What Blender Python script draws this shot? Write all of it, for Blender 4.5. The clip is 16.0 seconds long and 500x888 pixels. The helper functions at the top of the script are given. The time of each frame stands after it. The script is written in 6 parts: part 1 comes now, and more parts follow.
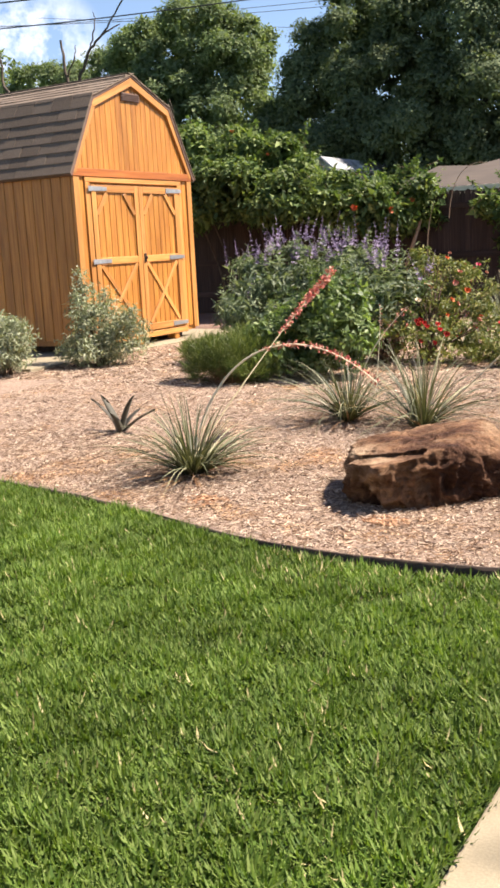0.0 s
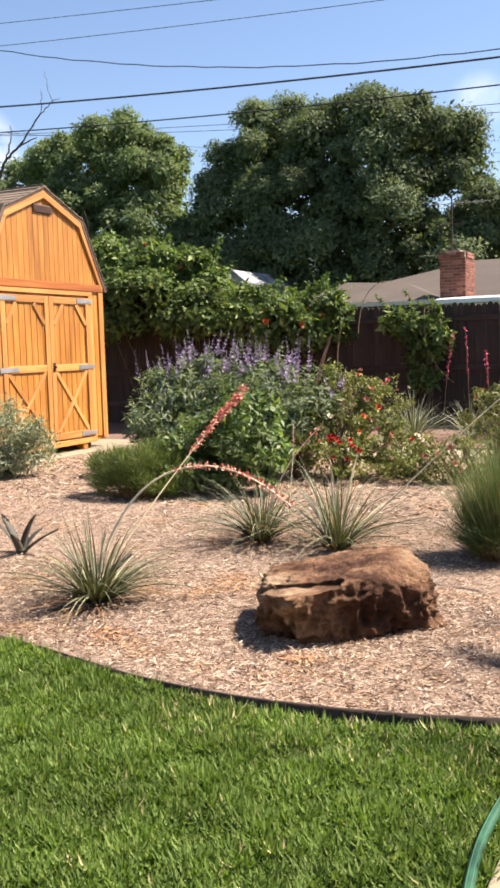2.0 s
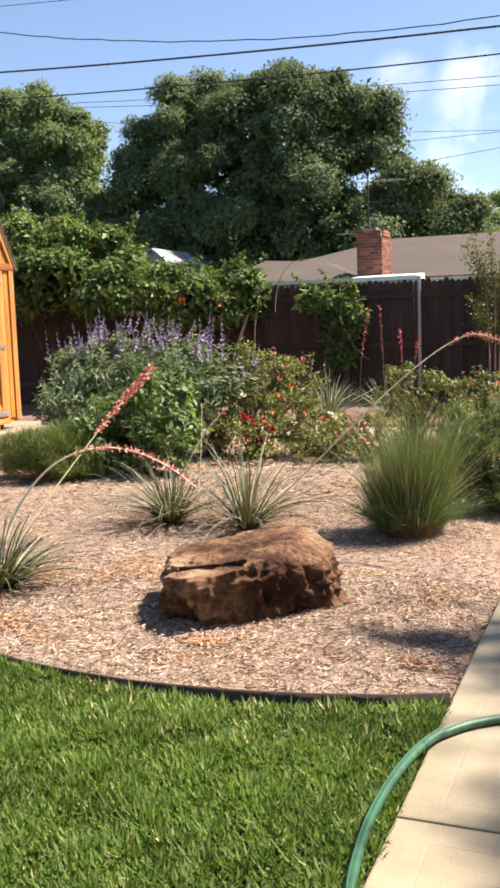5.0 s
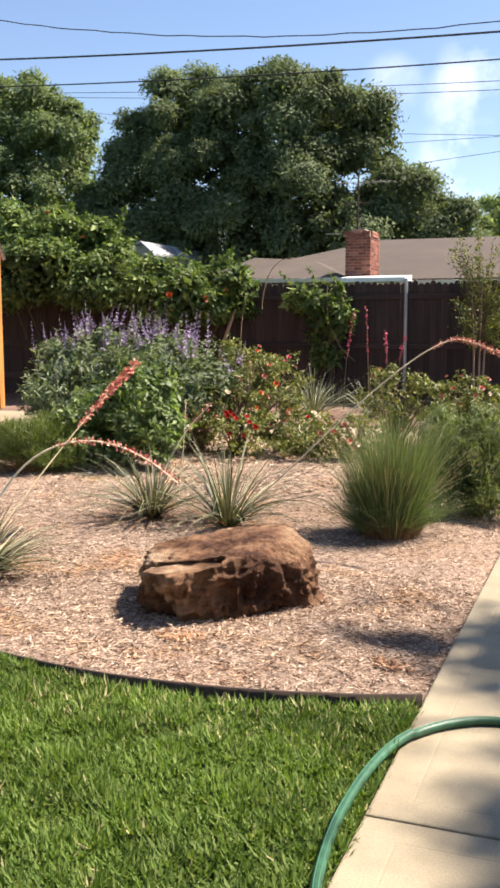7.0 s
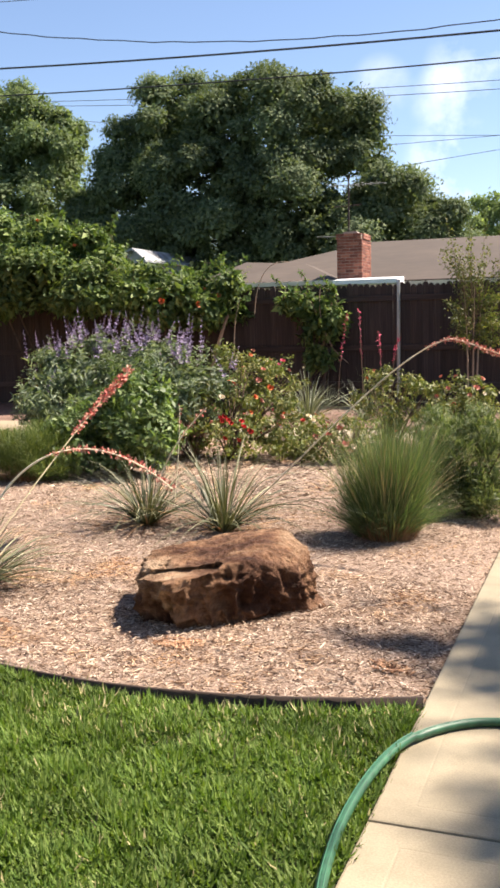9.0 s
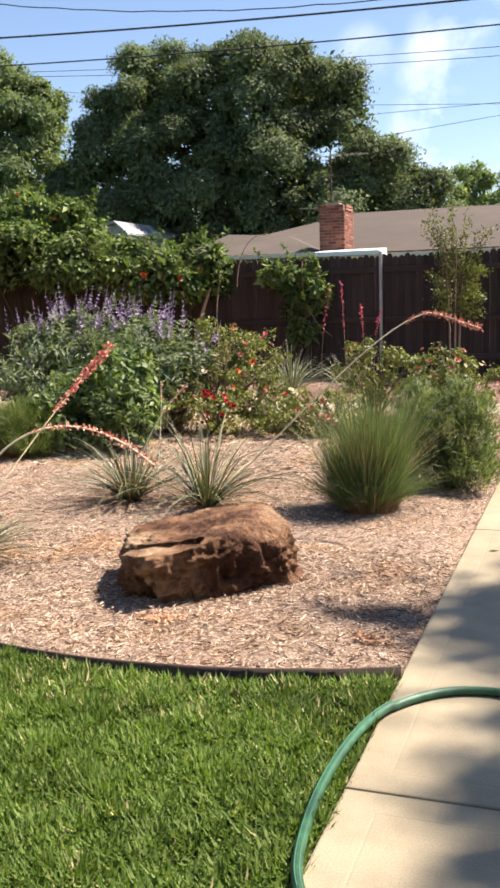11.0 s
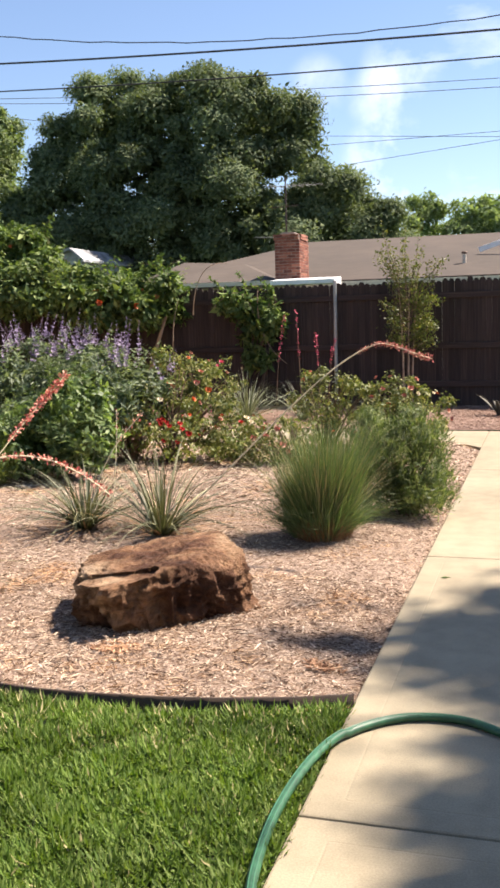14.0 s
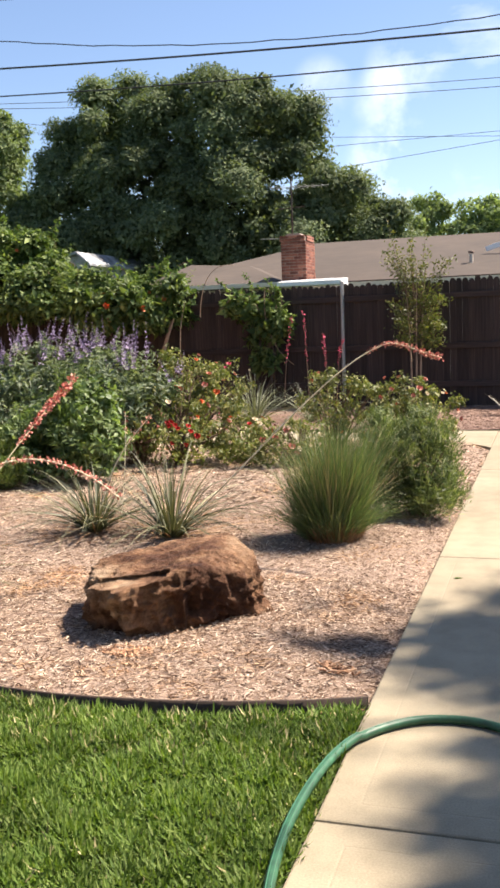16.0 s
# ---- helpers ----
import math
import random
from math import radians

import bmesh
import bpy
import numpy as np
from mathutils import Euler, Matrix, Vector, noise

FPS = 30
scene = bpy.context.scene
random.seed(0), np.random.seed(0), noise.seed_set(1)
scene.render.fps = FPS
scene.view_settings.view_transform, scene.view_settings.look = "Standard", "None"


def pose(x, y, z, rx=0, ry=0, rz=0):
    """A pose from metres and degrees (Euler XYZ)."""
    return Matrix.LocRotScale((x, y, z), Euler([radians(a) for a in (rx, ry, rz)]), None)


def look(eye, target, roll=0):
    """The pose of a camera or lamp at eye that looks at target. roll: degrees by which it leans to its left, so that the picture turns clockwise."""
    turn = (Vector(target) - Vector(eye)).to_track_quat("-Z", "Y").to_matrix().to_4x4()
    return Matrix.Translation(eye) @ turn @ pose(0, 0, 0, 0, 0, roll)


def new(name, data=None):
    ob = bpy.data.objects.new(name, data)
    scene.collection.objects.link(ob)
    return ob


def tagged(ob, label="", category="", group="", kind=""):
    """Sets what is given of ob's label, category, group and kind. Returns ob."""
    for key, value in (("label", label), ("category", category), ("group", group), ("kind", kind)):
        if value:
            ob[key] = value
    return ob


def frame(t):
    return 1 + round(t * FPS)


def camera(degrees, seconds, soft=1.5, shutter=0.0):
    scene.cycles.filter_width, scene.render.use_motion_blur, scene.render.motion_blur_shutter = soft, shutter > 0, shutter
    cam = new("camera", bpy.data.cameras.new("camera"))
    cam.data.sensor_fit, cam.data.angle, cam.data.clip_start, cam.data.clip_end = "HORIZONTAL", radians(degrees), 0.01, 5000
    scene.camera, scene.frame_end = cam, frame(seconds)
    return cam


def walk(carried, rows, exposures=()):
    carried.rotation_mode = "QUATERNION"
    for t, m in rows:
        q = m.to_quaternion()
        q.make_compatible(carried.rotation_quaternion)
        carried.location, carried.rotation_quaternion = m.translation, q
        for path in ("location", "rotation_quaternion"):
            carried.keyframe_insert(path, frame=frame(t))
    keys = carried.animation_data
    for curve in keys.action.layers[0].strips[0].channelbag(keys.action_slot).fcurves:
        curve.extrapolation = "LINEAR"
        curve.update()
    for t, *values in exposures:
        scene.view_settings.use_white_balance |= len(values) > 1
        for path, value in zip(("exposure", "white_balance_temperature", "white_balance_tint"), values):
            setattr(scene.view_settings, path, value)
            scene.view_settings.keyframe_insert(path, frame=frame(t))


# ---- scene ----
cam = camera(29.0, 16.0, soft=3.0)
ROWS = [
    (0.0, 0.026, 0.121, 1.251, 31.25, -11.69, 2.74),
    (0.5, 0.036, 0.161, 1.279, 30.21, -8.72, 1.60),
    (1.0, 0.035, 0.266, 1.292, 28.79, -5.44, 0.31),
    (1.5, -0.033, 0.318, 1.300, 28.01, -5.97, 1.10),
    (2.0, -0.090, 0.339, 1.306, 26.10, -5.62, 1.57),
    (2.5, -0.059, 0.391, 1.310, 25.63, -4.77, 0.14),
    (3.0, -0.044, 0.453, 1.296, 23.57, -4.40, 0.19),
    (3.5, -0.016, 0.434, 1.304, 22.43, -5.63, 0.77),
    (4.0, -0.019, 0.435, 1.300, 21.69, -6.28, 1.84),
    (6.5, 0.001, 0.412, 1.312, 21.12, -7.47, 0.93),
    (7.0, 0.002, 0.409, 1.314, 20.83, -7.22, 0.05),
    (7.5, 0.017, 0.424, 1.315, 18.90, -6.50, 0.21),
    (8.0, 0.012, 0.414, 1.317, 18.22, -5.88, 0.40),
    (8.5, -0.009, 0.426, 1.309, 20.22, -6.51, 1.93),
    (9.0, 0.000, 0.429, 1.312, 20.44, -6.96, 1.23),
    (11.5, 0.045, 0.394, 1.337, 18.70, -8.89, 2.06),
    (12.0, 0.053, 0.386, 1.343, 16.89, -8.92, 1.87),
    (12.5, 0.044, 0.390, 1.344, 17.77, -8.98, 1.84),
    (13.0, 0.050, 0.412, 1.339, 17.29, -8.46, 1.55),
    (13.5, 0.064, 0.393, 1.353, 16.28, -7.45, 1.78),
    (14.0, 0.059, 0.370, 1.351, 16.95, -7.13, 1.51),
    (14.5, 0.056, 0.378, 1.341, 17.24, -7.20, 0.83),
    (15.0, 0.052, 0.385, 1.345, 16.94, -7.63, 1.01),
    (15.5, 0.053, 0.400, 1.347, 17.01, -6.93, 1.69),
    (16.0, 0.038, 0.392, 1.344, 17.32, -6.99, 2.07),
]
walk(cam, [(t, pose(x, y, z, 90 + pitch, roll, yaw)) for t, x, y, z, yaw, pitch, roll in ROWS], exposures=[(0.0, 1.62, 6700, 16), (16.0, 1.62, 6700, 16)])

# ---- light: a high sun behind the bed to the right, clear sky with thin clouds ----
SUN_EL, SUN_AZ = 54.0, 54.0     # azimuth clockwise from +y
world = bpy.data.worlds.new("sky")
scene.world = world
world.use_nodes = True
wn, wl = world.node_tree.nodes, world.node_tree.links
wn.clear()
w_out = wn.new("ShaderNodeOutputWorld")
w_bg = wn.new("ShaderNodeBackground")
w_sky = wn.new("ShaderNodeTexSky")
w_sky.sky_type = "NISHITA"
w_sky.sun_disc = False
w_sky.sun_elevation, w_sky.sun_rotation = radians(SUN_EL), radians(SUN_AZ)
w_sky.air_density, w_sky.dust_density, w_sky.ozone_density = 1.0, 0.3, 3.0
w_bg.inputs["Strength"].default_value = 0.063
# thin clouds, spread over the whole sky
w_co = wn.new("ShaderNodeTexCoord")
w_map = wn.new("ShaderNodeMapping")
w_map.inputs["Scale"].default_value = (2.2, 3.0, 5.0)
w_map.inputs["Location"].default_value = (0.35, 0.1, 0.0)
w_noise = wn.new("ShaderNodeTexNoise")
w_noise.inputs["Scale"].default_value, w_noise.inputs["Detail"].default_value = 1.6, 7.0
w_noise.inputs["Roughness"].default_value = 0.55
w_ramp = wn.new("ShaderNodeValToRGB")
w_ramp.color_ramp.elements[0].position, w_ramp.color_ramp.elements[1].position = 0.60, 0.88
w_mix = wn.new("ShaderNodeMix")
w_mix.data_type = "RGBA"
w_mix.inputs[7].default_value = (9.0, 9.3, 9.8, 1)
wl.new(w_co.outputs["Generated"], w_map.inputs["Vector"])
wl.new(w_map.outputs["Vector"], w_noise.inputs["Vector"])
wl.new(w_noise.outputs["Fac"], w_ramp.inputs["Fac"])
# two banks of white cloud low over the trees, ragged by finer noise
w_fine = wn.new("ShaderNodeTexNoise")
w_fine.inputs["Scale"].default_value, w_fine.inputs["Detail"].default_value, w_fine.inputs["Roughness"].default_value = 14.0, 7.0, 0.6
wl.new(w_co.outputs["Generated"], w_fine.inputs["Vector"])
w_edge = wn.new("ShaderNodeMapRange")
w_edge.inputs["From Min"].default_value, w_edge.inputs["From Max"].default_value = 0.42, 0.66
wl.new(w_fine.outputs["Fac"], w_edge.inputs["Value"])
cover = w_ramp.outputs["Color"]
for way, wide, full, amount in (((-0.150, 0.974, 0.155), 3.0, 0.6, 0.62), ((-0.135, 0.962, 0.236), 2.6, 0.2, 0.38), ((-0.160, 0.963, 0.212), 2.0, 0.2, 0.3), ((-0.215, 0.949, 0.225), 2.0, 0.2, 0.3), ((-0.115, 0.985, 0.13), 2.2, 0.4, 0.4),
                                ((-0.655, 0.729, 0.185), 3.6, 0.8, 1.1), ((-0.69, 0.70, 0.175), 4.0, 0.8, 1.1)):
    w_dot = wn.new("ShaderNodeVectorMath")
    w_dot.operation = "DOT_PRODUCT"
    w_dot.inputs[1].default_value = Vector(way).normalized()
    wl.new(w_co.outputs["Generated"], w_dot.inputs[0])
    w_far = wn.new("ShaderNodeMapRange")
    w_far.interpolation_type = "SMOOTHSTEP"
    w_far.inputs["From Min"].default_value, w_far.inputs["From Max"].default_value = math.cos(radians(wide)), math.cos(radians(full))
    w_far.inputs["To Max"].default_value = amount
    wl.new(w_dot.outputs["Value"], w_far.inputs["Value"])
    w_cut = wn.new("ShaderNodeMath")
    w_cut.operation = "MULTIPLY"
    wl.new(w_far.outputs["Result"], w_cut.inputs[0])
    wl.new(w_edge.outputs["Result"], w_cut.inputs[1])
    w_sum = wn.new("ShaderNodeMath")
    w_sum.operation, w_sum.use_clamp = "ADD", True
    wl.new(cover, w_sum.inputs[0])
    wl.new(w_cut.outputs[0], w_sum.inputs[1])
    cover = w_sum.outputs[0]
wl.new(cover, w_mix.inputs[0])
wl.new(w_sky.outputs["Color"], w_mix.inputs[6])
wl.new(w_mix.outputs[2], w_bg.inputs["Color"])
wl.new(w_bg.outputs["Background"], w_out.inputs["Surface"])

sun_data = bpy.data.lights.new("sun", "SUN")
sun_data.energy, sun_data.angle, sun_data.color = 5.0, radians(0.53), (1.0, 0.91, 0.78)
sun = new("sun", sun_data)
s_az, s_el = radians(SUN_AZ), radians(SUN_EL)
SUN_WAY = Vector((math.sin(s_az) * math.cos(s_el), math.cos(s_az) * math.cos(s_el), math.sin(s_el)))
sun.matrix_world = look(SUN_WAY * 60, (0, 0, 0))

# ---- materials ----
def material(name):
    m = bpy.data.materials.new(name)
    m.use_nodes = True
    n, l = m.node_tree.nodes, m.node_tree.links
    return m, n, l, n["Principled BSDF"]


def ramp(n, stops):
    r = n.new("ShaderNodeValToRGB")
    e = r.color_ramp.elements
    while len(e) < len(stops):
        e.new(0.5)
    for k, (p, c) in enumerate(stops):
        e[k].position, e[k].color = p, (*c, 1)
    return r


def noise_tex(n, l, scale, detail=4.0, coord="Object", stretch=(1, 1, 1), rough=0.55, shift=False):
    co = n.new("ShaderNodeTexCoord")
    mp = n.new("ShaderNodeMapping")
    mp.inputs["Scale"].default_value = stretch
    l.new(co.outputs[coord], mp.inputs["Vector"])
    if shift:
        oi = n.new("ShaderNodeObjectInfo")
        ml = n.new("ShaderNodeMath")
        ml.operation = "MULTIPLY"
        ml.inputs[1].default_value = 37.0
        l.new(oi.outputs["Random"], ml.inputs[0])
        l.new(ml.outputs[0], mp.inputs["Location"])
    t = n.new("ShaderNodeTexNoise")
    t.inputs["Scale"].default_value, t.inputs["Detail"].default_value, t.inputs["Roughness"].default_value = scale, detail, rough
    l.new(mp.outputs["Vector"], t.inputs["Vector"])
    return t


def mixed(n, l, kind, fac, a, b):
    x = n.new("ShaderNodeMix")
    x.data_type, x.blend_type = "RGBA", kind
    if isinstance(fac, float):
        x.inputs[0].default_value = fac
    else:
        l.new(fac, x.inputs[0])
    for sock, v in ((x.inputs[6], a), (x.inputs[7], b)):
        if isinstance(v, tuple):
            sock.default_value = (*v, 1)
        else:
            l.new(v, sock)
    return x.outputs[2]


def bump(n, l, bsdf, height, strength=0.4, distance=0.01):
    b = n.new("ShaderNodeBump")
    b.inputs["Strength"].default_value, b.inputs["Distance"].default_value = strength, distance
    l.new(height, b.inputs["Height"])
    l.new(b.outputs["Normal"], bsdf.inputs["Normal"])


def leaf_material(name, dark, mid, light, translucent=0.3, rough=0.5, patch=1.5, gloss=0.3):
    """Leaves that differ one by one and in large patches; thin, so that light comes through."""
    m, n, l, p = material(name)
    g = n.new("ShaderNodeNewGeometry")
    r = ramp(n, [(0.0, dark), (0.55, mid), (1.0, light)])
    l.new(g.outputs["Random Per Island"], r.inputs["Fac"])
    t = noise_tex(n, l, patch, 3.0)
    r2 = ramp(n, [(0.3, (0.62, 0.62, 0.62)), (0.7, (1.2, 1.2, 1.2))])
    l.new(t.outputs["Fac"], r2.inputs["Fac"])
    c = mixed(n, l, "MULTIPLY", 1.0, r.outputs["Color"], r2.outputs["Color"])
    l.new(c, p.inputs["Base Color"])
    p.inputs["Roughness"].default_value = rough
    p.inputs["Specular IOR Level"].default_value = gloss
    tr = n.new("ShaderNodeBsdfTranslucent")
    c2 = mixed(n, l, "MULTIPLY", 1.0, c, (1.5, 1.6, 0.7))
    l.new(c2, tr.inputs["Color"])
    ms = n.new("ShaderNodeMixShader")
    ms.inputs[0].default_value = translucent
    out = n["Material Output"]
    l.new(p.outputs["BSDF"], ms.inputs[1])
    l.new(tr.outputs["BSDF"], ms.inputs[2])
    l.new(ms.outputs["Shader"], out.inputs["Surface"])
    return m


def island_material(name, stops, rough=0.7, metal=0.0, noise_scale=0.0, spec=0.4):
    """Loose pieces in one mesh, each with its own tint."""
    m, n, l, p = material(name)
    g = n.new("ShaderNodeNewGeometry")
    r = ramp(n, stops)
    l.new(g.outputs["Random Per Island"], r.inputs["Fac"])
    c = r.outputs["Color"]
    if noise_scale:
        t = noise_tex(n, l, noise_scale, 5.0)
        r2 = ramp(n, [(0.3, (0.7, 0.7, 0.7)), (0.7, (1.15, 1.15, 1.15))])
        l.new(t.outputs["Fac"], r2.inputs["Fac"])
        c = mixed(n, l, "MULTIPLY", 1.0, c, r2.outputs["Color"])
    l.new(c, p.inputs["Base Color"])
    p.inputs["Roughness"].default_value, p.inputs["Metallic"].default_value = rough, metal
    p.inputs["Specular IOR Level"].default_value = spec
    return m


def wood_material(name, dark, mid, light, rough=0.55, grain=(30, 30, 1.2), vary=0.25, relief=0.3):
    """Sawn boards with the grain along local z, each board with its own tint."""
    m, n, l, p = material(name)
    t = noise_tex(n, l, 1.6, 6.0, stretch=grain, shift=True, rough=0.65)
    r = ramp(n, [(0.28, dark), (0.5, mid), (0.74, light)])
    l.new(t.outputs["Fac"], r.inputs["Fac"])
    oi = n.new("ShaderNodeObjectInfo")
    r2 = ramp(n, [(0.0, (1 - vary,) * 3), (1.0, (1 + vary * 0.6,) * 3)])
    l.new(oi.outputs["Random"], r2.inputs["Fac"])
    c = mixed(n, l, "MULTIPLY", 1.0, r.outputs["Color"], r2.outputs["Color"])
    s = noise_tex(n, l, 1.3, 4.0, coord="Object", stretch=(1.5, 1.5, 0.5), shift=True)
    r3 = ramp(n, [(0.3, (0.72, 0.68, 0.62)), (0.62, (1.05, 1.05, 1.05))])
    l.new(s.outputs["Fac"], r3.inputs["Fac"])
    c = mixed(n, l, "MULTIPLY", 1.0, c, r3.outputs["Color"])
    l.new(c, p.inputs["Base Color"])
    p.inputs["Roughness"].default_value = rough
    bump(n, l, p, t.outputs["Fac"], relief, 0.004)
    return m


def plain_material(name, colour, rough=0.6, metal=0.0, scale=12.0, amount=0.2, relief=0.15):
    """One colour with soiling at two scales and a fine relief."""
    m, n, l, p = material(name)
    t = noise_tex(n, l, scale, 6.0)
    t2 = noise_tex(n, l, scale * 0.12, 3.0)
    r = ramp(n, [(0.3, (1 - amount,) * 3), (0.7, (1 + amount * 0.5,) * 3)])
    r2 = ramp(n, [(0.3, (1 - amount,) * 3), (0.7, (1 + amount * 0.4,) * 3)])
    l.new(t.outputs["Fac"], r.inputs["Fac"])
    l.new(t2.outputs["Fac"], r2.inputs["Fac"])
    c = mixed(n, l, "MULTIPLY", 1.0, r.outputs["Color"], colour)
    c = mixed(n, l, "MULTIPLY", 1.0, c, r2.outputs["Color"])
    l.new(c, p.inputs["Base Color"])
    p.inputs["Roughness"].default_value, p.inputs["Metallic"].default_value = rough, metal
    bump(n, l, p, t.outputs["Fac"], relief, 0.003)
    return m


def concrete_material():
    m, n, l, p = material("concrete")
    a = noise_tex(n, l, 1.1, 5.0)
    b = noise_tex(n, l, 9.0, 6.0)
    c = noise_tex(n, l, 160.0, 3.0)
    ra = ramp(n, [(0.3, (0.212, 0.178, 0.118)), (0.52, (0.256, 0.218, 0.146)), (0.72, (0.286, 0.246, 0.168))])
    rb = ramp(n, [(0.3, (0.86, 0.85, 0.83)), (0.6, (1.04, 1.04, 1.03))])
    rc = ramp(n, [(0.35, (0.86, 0.86, 0.86)), (0.65, (1.06, 1.06, 1.06))])
    for t, r in ((a, ra), (b, rb), (c, rc)):
        l.new(t.outputs["Fac"], r.inputs["Fac"])
    col = mixed(n, l, "MULTIPLY", 1.0, ra.outputs["Color"], rb.outputs["Color"])
    col = mixed(n, l, "MULTIPLY", 1.0, col, rc.outputs["Color"])
    l.new(col, p.inputs["Base Color"])
    p.inputs["Roughness"].default_value = 0.85
    bump(n, l, p, c.outputs["Fac"], 0.25, 0.002)
    return m


def soil_material(name, stops, scale=40.0):
    m, n, l, p = material(name)
    a = noise_tex(n, l, scale, 8.0, rough=0.7)
    b = noise_tex(n, l, 0.7, 4.0)
    r = ramp(n, stops)
    r2 = ramp(n, [(0.35, (0.8, 0.78, 0.76)), (0.65, (1.1, 1.1, 1.1))])
    l.new(a.outputs["Fac"], r.inputs["Fac"])
    l.new(b.outputs["Fac"], r2.inputs["Fac"])
    c = mixed(n, l, "MULTIPLY", 1.0, r.outputs["Color"], r2.outputs["Color"])
    l.new(c, p.inputs["Base Color"])
    p.inputs["Roughness"].default_value = 0.95
    bump(n, l, p, a.outputs["Fac"], 0.8, 0.02)
    return m


def rock_material():
    m, n, l, p = material("sandstone")
    a = noise_tex(n, l, 3.2, 6.0)
    b = noise_tex(n, l, 14.0, 8.0, rough=0.7)
    c = noise_tex(n, l, 90.0, 5.0, rough=0.7)
    s = noise_tex(n, l, 6.0, 5.0, stretch=(0.6, 0.6, 5.0))
    ra = ramp(n, [(0.3, (0.045, 0.021, 0.013)), (0.44, (0.10, 0.05, 0.03)), (0.56, (0.25, 0.15, 0.09)), (0.68, (0.40, 0.30, 0.205))])
    rb = ramp(n, [(0.34, (0.42, 0.36, 0.32)), (0.5, (0.95, 0.92, 0.9)), (0.68, (1.35, 1.3, 1.22))])
    rc = ramp(n, [(0.3, (0.75, 0.74, 0.72)), (0.65, (1.12, 1.12, 1.12))])
    rs = ramp(n, [(0.36, (0.7, 0.62, 0.55)), (0.55, (1.05, 1.03, 1.0))])
    for t, r in ((a, ra), (b, rb), (c, rc), (s, rs)):
        l.new(t.outputs["Fac"], r.inputs["Fac"])
    col = mixed(n, l, "MULTIPLY", 1.0, ra.outputs["Color"], rb.outputs["Color"])
    col = mixed(n, l, "MULTIPLY", 1.0, col, rc.outputs["Color"])
    col = mixed(n, l, "MULTIPLY", 1.0, col, rs.outputs["Color"])
    l.new(col, p.inputs["Base Color"])
    p.inputs["Roughness"].default_value = 0.9
    p.inputs["Specular IOR Level"].default_value = 0.2
    h = n.new("ShaderNodeMath")
    h.operation = "ADD"
    l.new(b.outputs["Fac"], h.inputs[0])
    l.new(c.outputs["Fac"], h.inputs[1])
    bump(n, l, p, h.outputs[0], 1.0, 0.02)
    return m


def piece_material(name, stops, rough=0.85, scale=25.0, relief=0.4):
    """Bricks, shingles: each object its own tint, with grain."""
    m, n, l, p = material(name)
    oi = n.new("ShaderNodeObjectInfo")
    r = ramp(n, stops)
    l.new(oi.outputs["Random"], r.inputs["Fac"])
    t = noise_tex(n, l, scale, 6.0, shift=True, rough=0.7)
    r2 = ramp(n, [(0.3, (0.7, 0.7, 0.7)), (0.7, (1.2, 1.2, 1.2))])
    l.new(t.outputs["Fac"], r2.inputs["Fac"])
    c = mixed(n, l, "MULTIPLY", 1.0, r.outputs["Color"], r2.outputs["Color"])
    l.new(c, p.inputs["Base Color"])
    p.inputs["Roughness"].default_value = rough
    bump(n, l, p, t.outputs["Fac"], relief, 0.003)
    return m


def roof_material():
    m, n, l, p = material("roof_shingle_far")
    co = n.new("ShaderNodeTexCoord")
    br = n.new("ShaderNodeTexBrick")
    br.inputs["Color1"].default_value, br.inputs["Color2"].default_value = (0.066, 0.051, 0.039, 1), (0.056, 0.043, 0.033, 1)
    br.inputs["Mortar"].default_value = (0.062, 0.046, 0.036, 1)
    br.inputs["Scale"].default_value, br.inputs["Mortar Size"].default_value = 1.0, 0.008
    br.inputs["Brick Width"].default_value, br.inputs["Row Height"].default_value = 0.3, 0.14
    l.new(co.outputs["Object"], br.inputs["Vector"])
    t = noise_tex(n, l, 0.9, 6.0)
    r = ramp(n, [(0.3, (0.82, 0.82, 0.82)), (0.7, (1.12, 1.1, 1.08))])
    l.new(t.outputs["Fac"], r.inputs["Fac"])
    l.new(mixed(n, l, "MULTIPLY", 1.0, br.outputs["Color"], r.outputs["Color"]), p.inputs["Base Color"])
    p.inputs["Roughness"].default_value = 0.95
    return m


